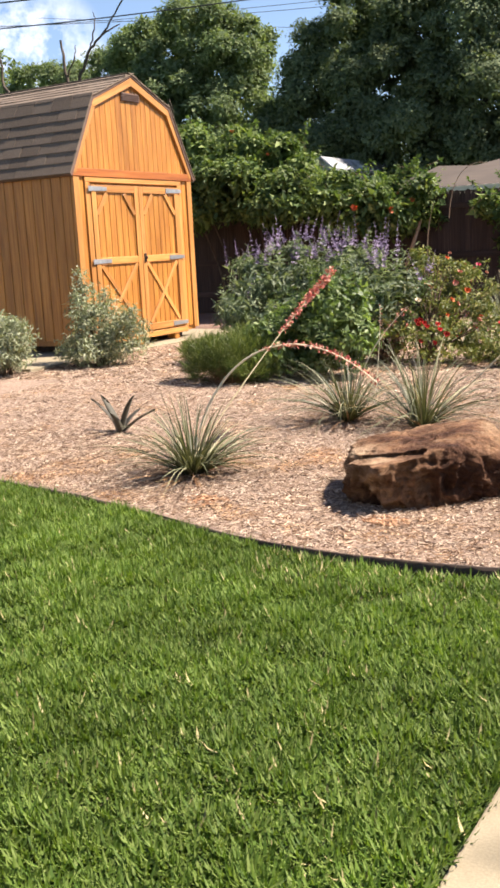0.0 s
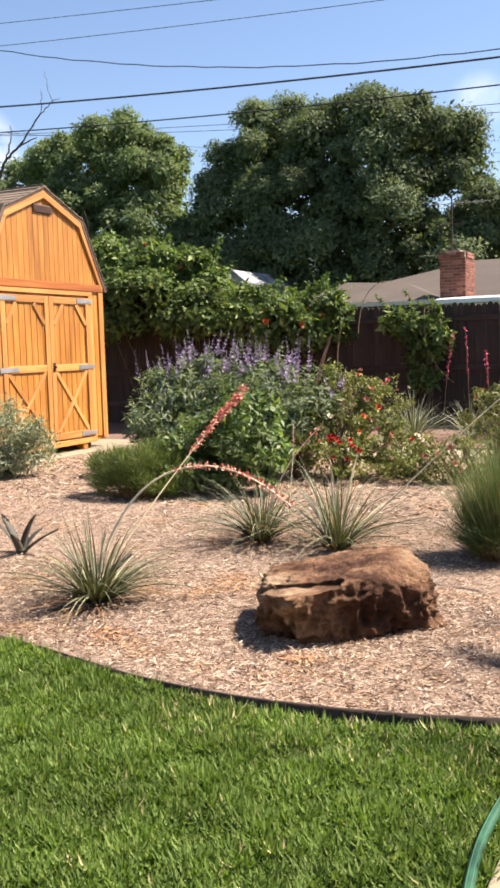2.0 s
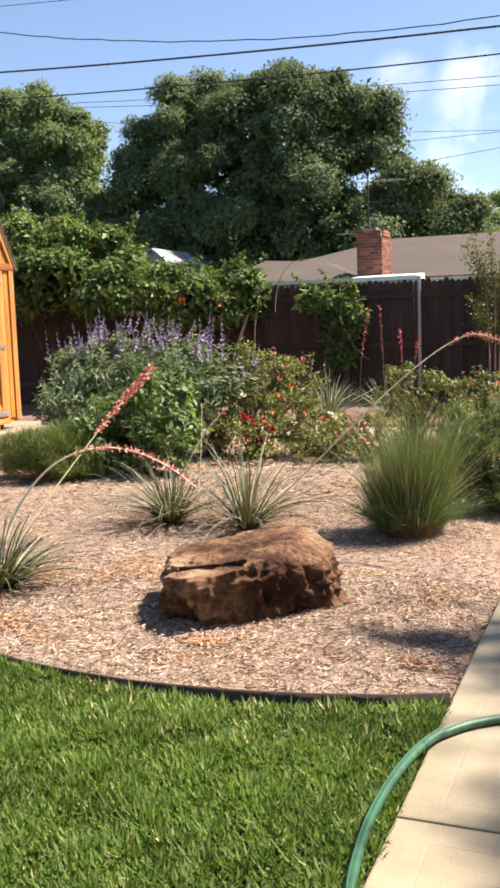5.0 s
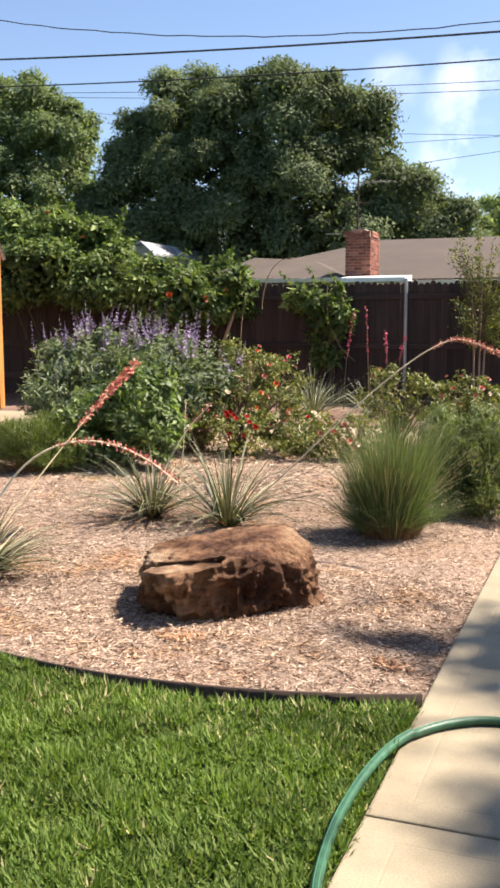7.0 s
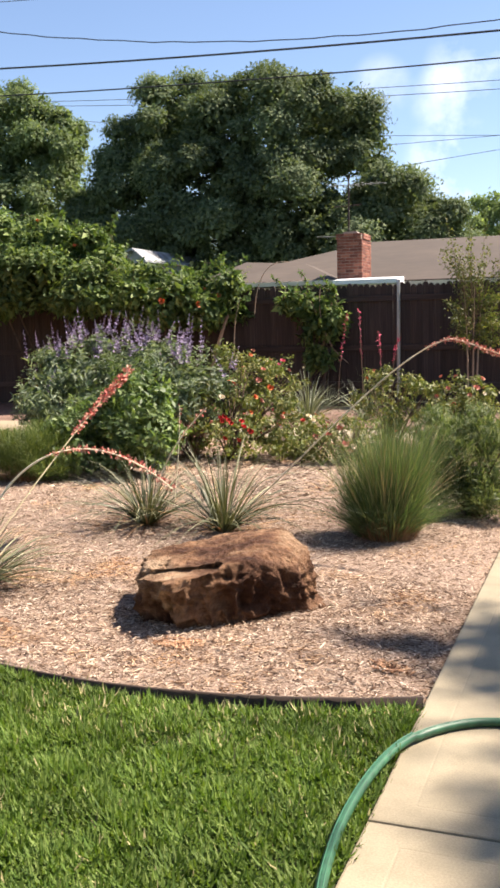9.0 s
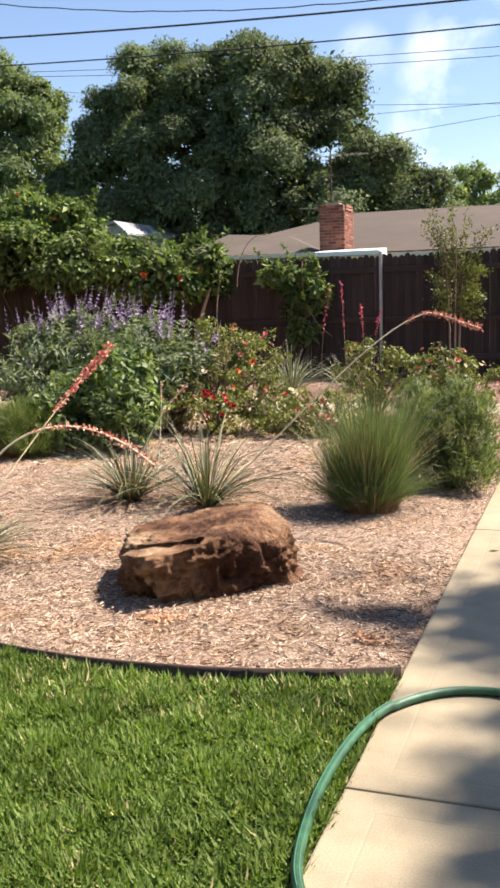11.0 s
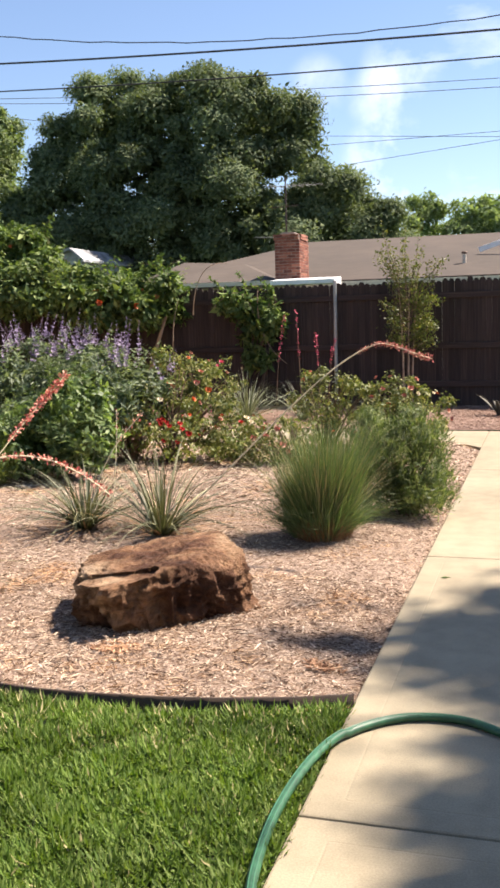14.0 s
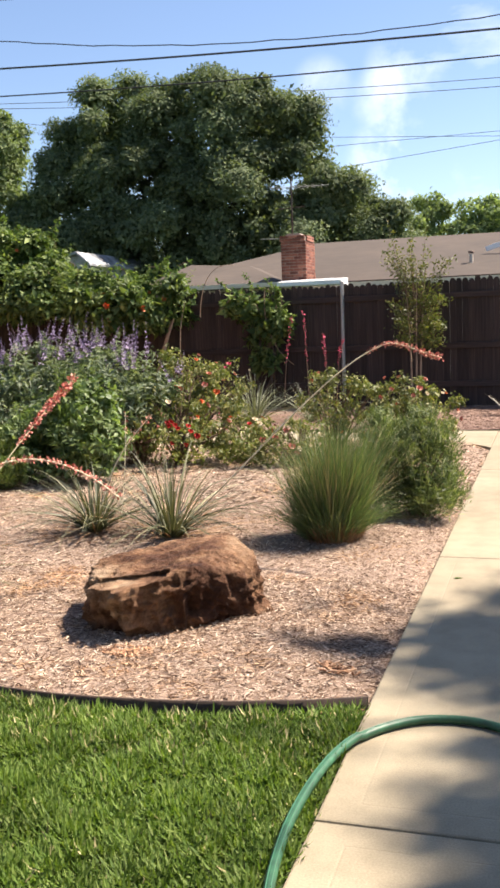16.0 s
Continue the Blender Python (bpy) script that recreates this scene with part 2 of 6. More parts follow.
def chip_material(name, stops, rough, metal, scale, spec):
    """Shredded wood: each shred its own tint, with rusty, pinkish and grey patches over the bed."""
    m, n, l, p = material(name)
    g = n.new("ShaderNodeNewGeometry")
    r = ramp(n, stops)
    l.new(g.outputs["Random Per Island"], r.inputs["Fac"])
    t = noise_tex(n, l, 1.7, 5.0, rough=0.6)
    r2 = ramp(n, [(0.30, (0.6, 0.53, 0.49)), (0.42, (0.98, 0.96, 0.95)), (0.54, (1.08, 1.04, 0.99)), (0.62, (1.0, 0.83, 0.63)), (0.74, (0.96, 0.66, 0.42))])
    l.new(t.outputs["Fac"], r2.inputs["Fac"])
    c = mixed(n, l, "MULTIPLY", 1.0, r.outputs["Color"], r2.outputs["Color"])
    f = noise_tex(n, l, 70.0, 4.0)
    r3 = ramp(n, [(0.3, (0.75, 0.75, 0.75)), (0.7, (1.12, 1.12, 1.12))])
    l.new(f.outputs["Fac"], r3.inputs["Fac"])
    c = mixed(n, l, "MULTIPLY", 1.0, c, r3.outputs["Color"])
    f2 = noise_tex(n, l, 7.5, 5.0, rough=0.65)
    r4 = ramp(n, [(0.32, (0.62, 0.56, 0.52)), (0.5, (1.0, 0.98, 0.96)), (0.7, (1.14, 1.12, 1.1))])
    l.new(f2.outputs["Fac"], r4.inputs["Fac"])
    c = mixed(n, l, "MULTIPLY", 1.0, c, r4.outputs["Color"])
    l.new(c, p.inputs["Base Color"])
    p.inputs["Roughness"].default_value = rough
    p.inputs["Specular IOR Level"].default_value = spec
    return m


M_LAWN = leaf_material("lawn_blades", (0.052, 0.102, 0.017), (0.107, 0.171, 0.03), (0.19, 0.25, 0.07), 0.3, 0.6, 2.2, 0.15)
M_DRY = island_material("dry_grass", [(0, (0.2, 0.17, 0.07)), (1, (0.38, 0.33, 0.16))])
M_GROUND = soil_material("earth_and_turf", [(0.3, (0.024, 0.041, 0.009)), (0.5, (0.043, 0.071, 0.015)), (0.7, (0.068, 0.088, 0.025))])
M_MULCH = soil_material("mulch_fines", [(0.3, (0.11, 0.067, 0.046)), (0.48, (0.235, 0.165, 0.12)), (0.66, (0.37, 0.28, 0.21))], 60.0)
M_LITTER = soil_material("brown_leaf_litter", [(0.3, (0.06, 0.034, 0.025)), (0.48, (0.15, 0.09, 0.066)), (0.66, (0.27, 0.175, 0.13))], 34.0)
M_LITTER_CHIP = island_material("brown_litter_shreds", [(0, (0.05, 0.028, 0.02)), (0.5, (0.19, 0.11, 0.08)), (0.85, (0.32, 0.21, 0.155)), (1, (0.55, 0.42, 0.33))], 0.9)
M_CHIP = chip_material("wood_chips", [(0.0, (0.05, 0.03, 0.022)), (0.36, (0.18, 0.11, 0.07)), (0.58, (0.39, 0.292, 0.212)), (0.80, (0.59, 0.475, 0.37)), (1.0, (0.82, 0.735, 0.605))], 0.85, 0.0, 30.0, 0.25)
M_RUST_CHIP = island_material("rusty_wood_chips", [(0, (0.18, 0.085, 0.045)), (0.6, (0.38, 0.21, 0.115)), (1, (0.52, 0.34, 0.20))], 0.9)
M_CONCRETE = concrete_material()
M_EDGING = plain_material("weathered_edging_steel", (0.065, 0.042, 0.03), 0.85, 0.0, 20.0, 0.35)
M_ROCK = rock_material()
M_CEDAR = wood_material("stained_cedar", (0.25, 0.088, 0.014), (0.43, 0.178, 0.03), (0.58, 0.275, 0.06), 0.5, (26, 26, 1.0), 0.12)
M_CEDAR_TRIM = wood_material("stained_cedar_trim", (0.30, 0.118, 0.026), (0.47, 0.212, 0.055), (0.60, 0.305, 0.10), 0.5, (26, 26, 1.0), 0.14)
M_CEDAR_DARK = wood_material("reddish_cedar", (0.20, 0.055, 0.010), (0.33, 0.10, 0.018), (0.45, 0.16, 0.032), 0.5, (26, 26, 1.0), 0.1)
M_FENCE = wood_material("weathered_fence_wood", (0.020, 0.013, 0.011), (0.042, 0.027, 0.023), (0.075, 0.052, 0.044), 0.85, (30, 30, 1.0), 0.38)
M_SHINGLE = piece_material("asphalt_shingle", [(0, (0.105, 0.076, 0.053)), (0.5, (0.13, 0.096, 0.068)), (1, (0.16, 0.12, 0.086))], 0.95, 60.0)
M_BRICK = piece_material("chimney_brick", [(0, (0.12, 0.040, 0.027)), (0.5, (0.22, 0.078, 0.05)), (1, (0.33, 0.14, 0.09))], 0.9, 20.0)
M_MORTAR = plain_material("mortar", (0.33, 0.27, 0.22), 0.95)
M_ROOF = roof_material()
M_WHITE = plain_material("white_paint", (0.8, 0.8, 0.78), 0.5, 0.0, 6.0, 0.08)
# strong blue-grey blotches put dappled tree shade into the far white house's colour
M_PALE = plain_material("shade_mottled_pale_paint", (0.42, 0.44, 0.47), 0.6, 0.0, 3.0, 0.6)
M_BEIGE = plain_material("beige_paint", (0.5, 0.44, 0.36), 0.6, 0.0, 6.0, 0.1)
# white eave boards; the cream tint puts warm bounce light into their colour
M_EAVE = plain_material("bounce_warmed_white_paint", (0.66, 0.58, 0.45), 0.6, 0.0, 6.0, 0.1)
M_ZINC = plain_material("galvanised_steel", (0.42, 0.43, 0.43), 0.5, 0.7, 30.0, 0.25)
M_AERIAL = plain_material("tarnished_aluminium", (0.22, 0.22, 0.20), 0.6, 0.3)
M_DARK = plain_material("dark_bronze_metal", (0.07, 0.04, 0.03), 0.5, 0.4)
M_VENT = plain_material("brown_vent_metal", (0.13, 0.075, 0.055), 0.7)
M_WIRE = plain_material("black_cable", (0.02, 0.02, 0.022), 0.5)
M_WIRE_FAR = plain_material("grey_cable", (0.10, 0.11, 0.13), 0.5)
M_HOSE = plain_material("green_hose_rubber", (0.022, 0.10, 0.046), 0.5, 0.0, 26.0, 0.45)
M_HOSE_STRIPE = plain_material("pale_green_hose_stripe", (0.04, 0.145, 0.075), 0.4)
M_BARK = plain_material("bark", (0.10, 0.075, 0.055), 0.95, 0.0, 14.0, 0.5, 0.8)
M_BARK_PALE = plain_material("pale_smooth_bark", (0.36, 0.26, 0.18), 0.8, 0.0, 14.0, 0.3, 0.4)
M_OAK = leaf_material("oak_leaves", (0.074, 0.104, 0.058), (0.118, 0.154, 0.082), (0.185, 0.218, 0.112), 0.24, 0.75, 0.35, 0.12)
M_ELM = leaf_material("elm_leaves", (0.10, 0.145, 0.07), (0.155, 0.205, 0.098), (0.22, 0.27, 0.14), 0.28, 0.75, 0.35, 0.12)
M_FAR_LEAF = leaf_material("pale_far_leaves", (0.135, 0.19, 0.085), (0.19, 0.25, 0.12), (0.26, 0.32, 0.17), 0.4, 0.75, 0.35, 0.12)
M_VINE = leaf_material("vine_leaves", (0.045, 0.08, 0.027), (0.10, 0.152, 0.047), (0.23, 0.285, 0.10), 0.28, 0.55, 1.2, 0.15)
M_VITEX = leaf_material("chaste_tree_leaves", (0.062, 0.104, 0.036), (0.115, 0.172, 0.062), (0.225, 0.285, 0.115), 0.35, 0.5, 1.5)
M_VITEX_GREY = leaf_material("grey_green_chaste_leaves", (0.075, 0.11, 0.062), (0.15, 0.198, 0.118), (0.30, 0.345, 0.225), 0.3, 0.55, 1.5)
M_ROSEMARY = leaf_material("feathery_green_leaves", (0.05, 0.078, 0.02), (0.105, 0.145, 0.04), (0.22, 0.25, 0.085), 0.3, 0.55, 2.0)
M_MUHLY = leaf_material("fine_grass_blades", (0.045, 0.08, 0.036), (0.095, 0.142, 0.062), (0.25, 0.285, 0.14), 0.3, 0.5, 2.0)
M_LOWSHRUB = leaf_material("fine_shrub_leaves", (0.05, 0.078, 0.03), (0.115, 0.155, 0.06), (0.26, 0.29, 0.135), 0.3, 0.5, 3.0)
M_SAGE = leaf_material("silver_sage_leaves", (0.17, 0.20, 0.12), (0.30, 0.33, 0.215), (0.46, 0.47, 0.34), 0.2, 0.7, 3.0)
M_ROSE = leaf_material("rose_leaves", (0.07, 0.092, 0.026), (0.145, 0.172, 0.05), (0.29, 0.265, 0.10), 0.25, 0.55, 2.0)
M_WITHERED = leaf_material("withered_leaves", (0.10, 0.05, 0.045), (0.24, 0.13, 0.11), (0.42, 0.30, 0.25), 0.2, 0.8, 4.0)
M_YUCCA = leaf_material("yucca_leaves", (0.045, 0.053, 0.026), (0.10, 0.108, 0.054), (0.29, 0.28, 0.165), 0.1, 0.5, 4.0)
M_YUCCA_PALE = leaf_material("pale_yucca_leaves", (0.10, 0.115, 0.075), (0.17, 0.19, 0.125), (0.30, 0.31, 0.22), 0.15, 0.55, 4.0)
M_AGAVE = plain_material("agave_leaf", (0.07, 0.066, 0.048), 0.75, 0.0, 10.0, 0.2)
M_CREPE = leaf_material("crepe_myrtle_leaves", (0.065, 0.088, 0.022), (0.115, 0.14, 0.036), (0.22, 0.20, 0.065), 0.3, 0.5, 2.0)
M_PURPLE = island_material("purple_florets", [(0, (0.16, 0.115, 0.21)), (0.6, (0.27, 0.21, 0.33)), (1, (0.42, 0.36, 0.45))], 0.8)
M_CORAL = island_material("coral_florets", [(0, (0.42, 0.10, 0.08)), (0.6, (0.56, 0.20, 0.15)), (1, (0.66, 0.42, 0.30))], 0.7)
M_RED = island_material("red_petals", [(0, (0.36, 0.012, 0.015)), (1, (0.58, 0.04, 0.03))], 0.6)
M_ORANGE = island_material("orange_trumpets", [(0, (0.50, 0.07, 0.025)), (1, (0.68, 0.20, 0.06))], 0.6)
M_CREAM = island_material("cream_petals", [(0, (0.70, 0.55, 0.36)), (1, (0.82, 0.74, 0.58))], 0.6)
M_PINK = island_material("pink_petals", [(0, (0.55, 0.04, 0.12)), (1, (0.75, 0.15, 0.22))], 0.6)
M_STALK = plain_material("straw_flower_stalk", (0.86, 0.76, 0.54), 0.7, 0.0, 20.0, 0.25)
M_STEM = plain_material("olive_flower_stem", (0.30, 0.26, 0.15), 0.75, 0.0, 20.0, 0.25)
M_TWIG = plain_material("thorny_twig", (0.13, 0.08, 0.05), 0.85)
M_STRAW = island_material("dry_thatch", [(0, (0.14, 0.065, 0.03)), (1, (0.34, 0.20, 0.09))], 0.9)

# ---- builders ----
rng = np.random.default_rng(7)


def fast_mesh(name, verts, faces, mat, smooth=False):
    """A mesh from an array of places and an array of equal-sided faces."""
    verts, faces = np.asarray(verts, np.float32), np.asarray(faces, np.int32)
    me = bpy.data.meshes.new(name)
    k = faces.shape[1]
    me.vertices.add(len(verts))
    me.vertices.foreach_set("co", verts.ravel())
    me.loops.add(faces.size)
    me.loops.foreach_set("vertex_index", faces.ravel())
    me.polygons.add(len(faces))
    me.polygons.foreach_set("loop_start", np.arange(0, faces.size, k, dtype=np.int32))
    if smooth:
        me.polygons.foreach_set("use_smooth", np.ones(len(faces), bool))
    me.update(calc_edges=True)
    me.validate()
    me.materials.append(mat)
    return me


def part_mesh(name, me, parent=None, label="", place=None):
    ob = new(name, me)
    if parent is not None:
        ob.parent = parent
    if place is not None:
        ob.matrix_basis = place
    return tagged(ob, label) if label else ob


def bm_mesh(name, bm, mat, smooth=False):
    me = bpy.data.meshes.new(name)
    bmesh.ops.recalc_face_normals(bm, faces=bm.faces)
    if smooth:
        for f in bm.faces:
            f.smooth = True
    bm.to_mesh(me)
    bm.free()
    me.materials.append(mat)
    return me


def part(name, bm, mat, parent, label="", smooth=False, place=None):
    return part_mesh(name, bm_mesh(name, bm, mat, smooth), parent, label, place)


def thing(name, at, label, category, group="", kind=""):
    ob = new(name)
    ob.location = at
    ob.empty_display_size = 0.1
    return tagged(ob, label, category, group, kind)


def add_box(bm, lo, hi, bevel=0.0):
    c = [(a + b) / 2 for a, b in zip(lo, hi)]
    s = [b - a for a, b in zip(lo, hi)]
    made = bmesh.ops.create_cube(bm, size=1.0, matrix=Matrix.Translation(c) @ Matrix.Diagonal((*s, 1)))
    if bevel:
        edges = {e for v in made["verts"] for e in v.link_edges}
        bmesh.ops.bevel(bm, geom=list(edges), offset=bevel, segments=1, affect="EDGES")


def box(lo, hi, bevel=0.0):
    bm = bmesh.new()
    add_box(bm, lo, hi, bevel)
    return bm


def prism(outline, a, b, axis=0):
    """An outline (two coordinates) drawn out from a to b along an axis; the two coordinates are the other axes in order."""
    bm = bmesh.new()

    def at(p, d):
        q = list(p)
        q.insert(axis, d)
        return bm.verts.new(q)
    lo, hi = [at(p, a) for p in outline], [at(p, b) for p in outline]
    bm.faces.new(lo)
    bm.faces.new(hi)
    k = len(outline)
    for i in range(k):
        bm.faces.new((lo[i], lo[(i + 1) % k], hi[(i + 1) % k], hi[i]))
    return bm


def beam(p, q, width, thick, out, bevel=0.003):
    """A board from p to q, width across, thick along the way 'out'."""
    p, q, out = Vector(p), Vector(q), Vector(out).normalized()
    z = (q - p).normalized()
    x = out.cross(z).normalized()
    bm = box((-width / 2, -thick / 2, 0), (width / 2, thick / 2, (q - p).length), bevel)
    m = Matrix((( *x, 0), (*out, 0), (*z, 0), (0, 0, 0, 1))).transposed()
    m.translation = p
    return bm, m


def board(name, p, q, width, thick, out, mat, parent, label=""):
    bm, m = beam(p, q, width, thick, out)
    return part(name, bm, mat, parent, label, place=m)


def tube_arrays(points, radii, sides=6):
    """Verts and quads of a tube along points."""
    pts = [Vector(p) for p in points]
    verts, faces = [], []
    up = Vector((0.13, 0.21, 0.97))
    for i, p in enumerate(pts):
        d = (pts[min(i + 1, len(pts) - 1)] - pts[max(i - 1, 0)]).normalized()
        a = d.cross(up)
        if a.length < 0.1:
            a = d.cross(Vector((1, 0, 0)))
        a.normalize()
        b = d.cross(a)
        r = radii[i] if hasattr(radii, "__len__") else radii
        for k in range(sides):
            w = 2 * math.pi * k / sides
            verts.append(p + (a * math.cos(w) + b * math.sin(w)) * r)
    for i in range(len(pts) - 1):
        for k in range(sides):
            faces.append((i * sides + k, i * sides + (k + 1) % sides, (i + 1) * sides + (k + 1) % sides, (i + 1) * sides + k))
    return verts, faces


def tubes_mesh(name, lines, mat, sides=6):
    """Several tubes (points, radii) in one mesh."""
    V, F = [], []
    for pts, rad in lines:
        v, f = tube_arrays(pts, rad, sides)
        F += [tuple(i + len(V) for i in q) for q in f]
        V += v
    return fast_mesh(name, [tuple(v) for v in V], F, mat, True)


def bezier(p0, p1, p2, p3, n):
    out = []
    for i in range(n + 1):
        t = i / n
        out.append(Vector(p0) * (1 - t) ** 3 + Vector(p1) * 3 * t * (1 - t) ** 2 + Vector(p2) * 3 * t * t * (1 - t) + Vector(p3) * t ** 3)
    return out


def unit(a):
    return a / np.maximum(np.linalg.norm(a, axis=-1, keepdims=True), 1e-9)


def scatter(tv, tf, at, along, normal, size, squeeze=None, flat=False):
    """Copies of a small template (x across, y along, z out) at places, joined: verts and faces."""
    y = unit(along)
    x = unit(np.cross(y, normal))
    z = np.cross(x, y)
    s = np.asarray(size, float).reshape(-1, 1, 1)
    tv = np.asarray(tv, float)
    w = np.ones(len(at)) if squeeze is None else squeeze
    v = at[:, None] + s * (x[:, None] * tv[None, :, 0:1] * w[:, None, None] + y[:, None] * tv[None, :, 1:2] + z[:, None] * tv[None, :, 2:3] * (w[:, None, None] if flat else 1.0))
    f = np.asarray(tf)[None] + (np.arange(len(at)) * len(tv))[:, None, None]
    return v.reshape(-1, 3), f.reshape(-1, np.asarray(tf).shape[1])


LEAF_V = ((0, 0, 0), (0.24, 0.45, 0.07), (0, 1, -0.06), (-0.24, 0.45, 0.07))
LEAF_F = ((0, 1, 2), (0, 2, 3))
CHIP_V = ((-.5, -.5, 0), (.42, -.44, 0), (.5, .5, 0), (-.4, .42, 0), (-.42, -.4, .5), (.36, -.4, .55), (.4, .44, .45), (-.32, .36, .5))
CHIP_F = ((4, 5, 6, 7), (1, 2, 6, 5), (3, 0, 4, 7))
NEEDLE_V = ((-0.035, 0, 0), (0.035, 0, 0), (0.05, 0.5, 0.03), (0.0, 1.0, -0.03), (-0.05, 0.5, 0.03))
NEEDLE_F = ((0, 1, 2), (0, 2, 4), (4, 2, 3))
LANCE_V = ((0, 0, 0), (0.12, 0.4, 0.05), (0, 1, -0.08), (-0.12, 0.4, 0.05))
TEMPLATES = {"leaf": (LEAF_V, LEAF_F), "needle": (NEEDLE_V, NEEDLE_F), "lance": (LANCE_V, LEAF_F)}


def leaves_on(lobes, count, size, clump=0.22, clumps_per=60, fill=0.75, droop=0.25, ground=None, jitter=0.42, round_clumps=0.6):
    """Places, ways and outward ways for leaves in clumps on ellipsoid lobes (cx, cy, cz, rx, ry, rz)."""
    lobes = np.asarray(lobes, float)
    area = (lobes[:, 3] * lobes[:, 4] + lobes[:, 4] * lobes[:, 5] + lobes[:, 3] * lobes[:, 5])
    share = area / area.sum()
    at, out = [], []
    for lb, sh in zip(lobes, share):
        n = max(8, int(count * sh))
        k = max(5, int(clumps_per * sh * len(lobes)))
        d = unit(rng.normal(size=(k, 3)))
        rad = fill + (1.08 - fill) * rng.random(k) ** 0.6
        c = lb[:3] + d * lb[3:] * rad[:, None]
        cs = clump * (0.6 + 0.8 * rng.random(k))
        which = rng.integers(0, k, n)
        off = rng.normal(size=(n, 3))
        off *= (rng.random(n) ** 0.4 / np.linalg.norm(off, axis=1))[:, None]
        p = c[which] + off * cs[which][:, None] * np.array((1, 1, 0.75))
        o = unit(0.55 * unit((p - lb[:3]) / lb[3:]) + round_clumps * off + np.array((0, 0, 0.35)))
        at.append(p)
        out.append(o)
    at, out = np.concatenate(at), np.concatenate(out)
    if ground is not None:
        keep = at[:, 2] > ground
        at, out = at[keep], out[keep]
    nrm = unit(out + jitter * rng.normal(size=at.shape))
    way = unit(np.cross(nrm, rng.normal(size=at.shape)) + np.array((0, 0, -droop)))
    s = size * (0.65 + 0.7 * rng.random(len(at)))
    return at, way, nrm, s


def crown_mesh(name, lobes, count, size, mat, tmpl="leaf", rise=0.7, thin=1.0, **kw):
    at, way, nrm, s = leaves_on(lobes, count, size, **kw)
    tv, tf = TEMPLATES[tmpl]
    if tmpl == "needle":
        way, nrm = unit(nrm + np.array((0, 0, rise))), unit(np.cross(nrm, rng.normal(size=nrm.shape)))
    v, f = scatter(tv, tf, at, way, nrm, s, np.full(len(at), thin))
    return fast_mesh(name, v, f, mat)


def clump_crown(name, lobes, clumps, radius, count, size, mat, flat=0.8, up=0.55, tmpl="leaf", spacing=1.0, jitter=0.3, hang=0.0, thin=1.0, ground=None, spread=0.9):
    """Leaves packed on the outside of many rounded clumps, which sit on the outside of ellipsoid lobes, with dark gaps between them."""
    lobes = np.asarray(lobes, float)
    area = lobes[:, 3] * lobes[:, 4] + lobes[:, 4] * lobes[:, 5] + lobes[:, 3] * lobes[:, 5]
    pick = rng.choice(len(lobes), clumps * 12, p=area / area.sum())
    d = unit(rng.normal(size=(len(pick), 3)))
    c = lobes[pick, :3] + d * lobes[pick, 3:] * (0.84 + 0.16 * rng.random(len(pick)))[:, None]
    deep = (np.linalg.norm((c[:, None] - lobes[None, :, :3]) / lobes[None, :, 3:], axis=2) < 0.78).any(axis=1)
    if ground is not None:
        deep |= c[:, 2] < ground
    kept, ways, radii = [], [], []
    for p, w in zip(c[~deep], d[~deep]):
        r = radius * (1 - spread / 2 + spread * rng.random())
        if all((p[0] - q[0]) ** 2 + (p[1] - q[1]) ** 2 + (p[2] - q[2]) ** 2 > (spacing * 0.5 * (r + k)) ** 2 for q, k in zip(kept, radii)):
            kept.append(p)
            ways.append(w)
            radii.append(r)
        if len(kept) == clumps:
            break
    kept, ways, radii = np.array(kept), np.array(ways), np.array(radii)
    which = rng.choice(len(kept), count, p=radii ** 2 / (radii ** 2).sum())
    o = unit(rng.normal(size=(count, 3)) * 0.8 + 0.45 * ways[which] + np.array((0, 0, up)))
    lump = np.sin(o[:, 0] * 5.1 + which) * np.sin(o[:, 1] * 4.7 + 2.3 * which) * np.sin(o[:, 2] * 5.6 + 1.1 * which)
    reach = radii[which] * (0.66 + 0.5 * rng.random(count) ** 1.6 + 0.26 * lump)
    core = rng.random(count) < 0.2
    reach[core] *= rng.uniform(0.3, 0.72, core.sum())
    big = np.where(core, 2.3, 1.0)
    at = kept[which] + o * reach[:, None] * np.array((1, 1, flat))
    if ground is not None:
        keep = at[:, 2] > ground
        at, o, big = at[keep], o[keep], big[keep]
    nrm = unit(o + np.array((0, 0, 0.25)) + jitter * rng.normal(size=at.shape))
    way = unit(np.cross(nrm, rng.normal(size=at.shape)) + 0.5 * o + np.array((0, 0, -hang)))
    tv, tf = TEMPLATES[tmpl]
    if tmpl == "needle":
        way, nrm = unit(nrm + np.array((0, 0, 0.7))), unit(np.cross(nrm, rng.normal(size=nrm.shape)))
    v, f = scatter(tv, tf, at, way, nrm, size * big * (0.6 + 0.8 * rng.random(len(at))), np.full(len(at), thin))
    return fast_mesh(name, v, f, mat)


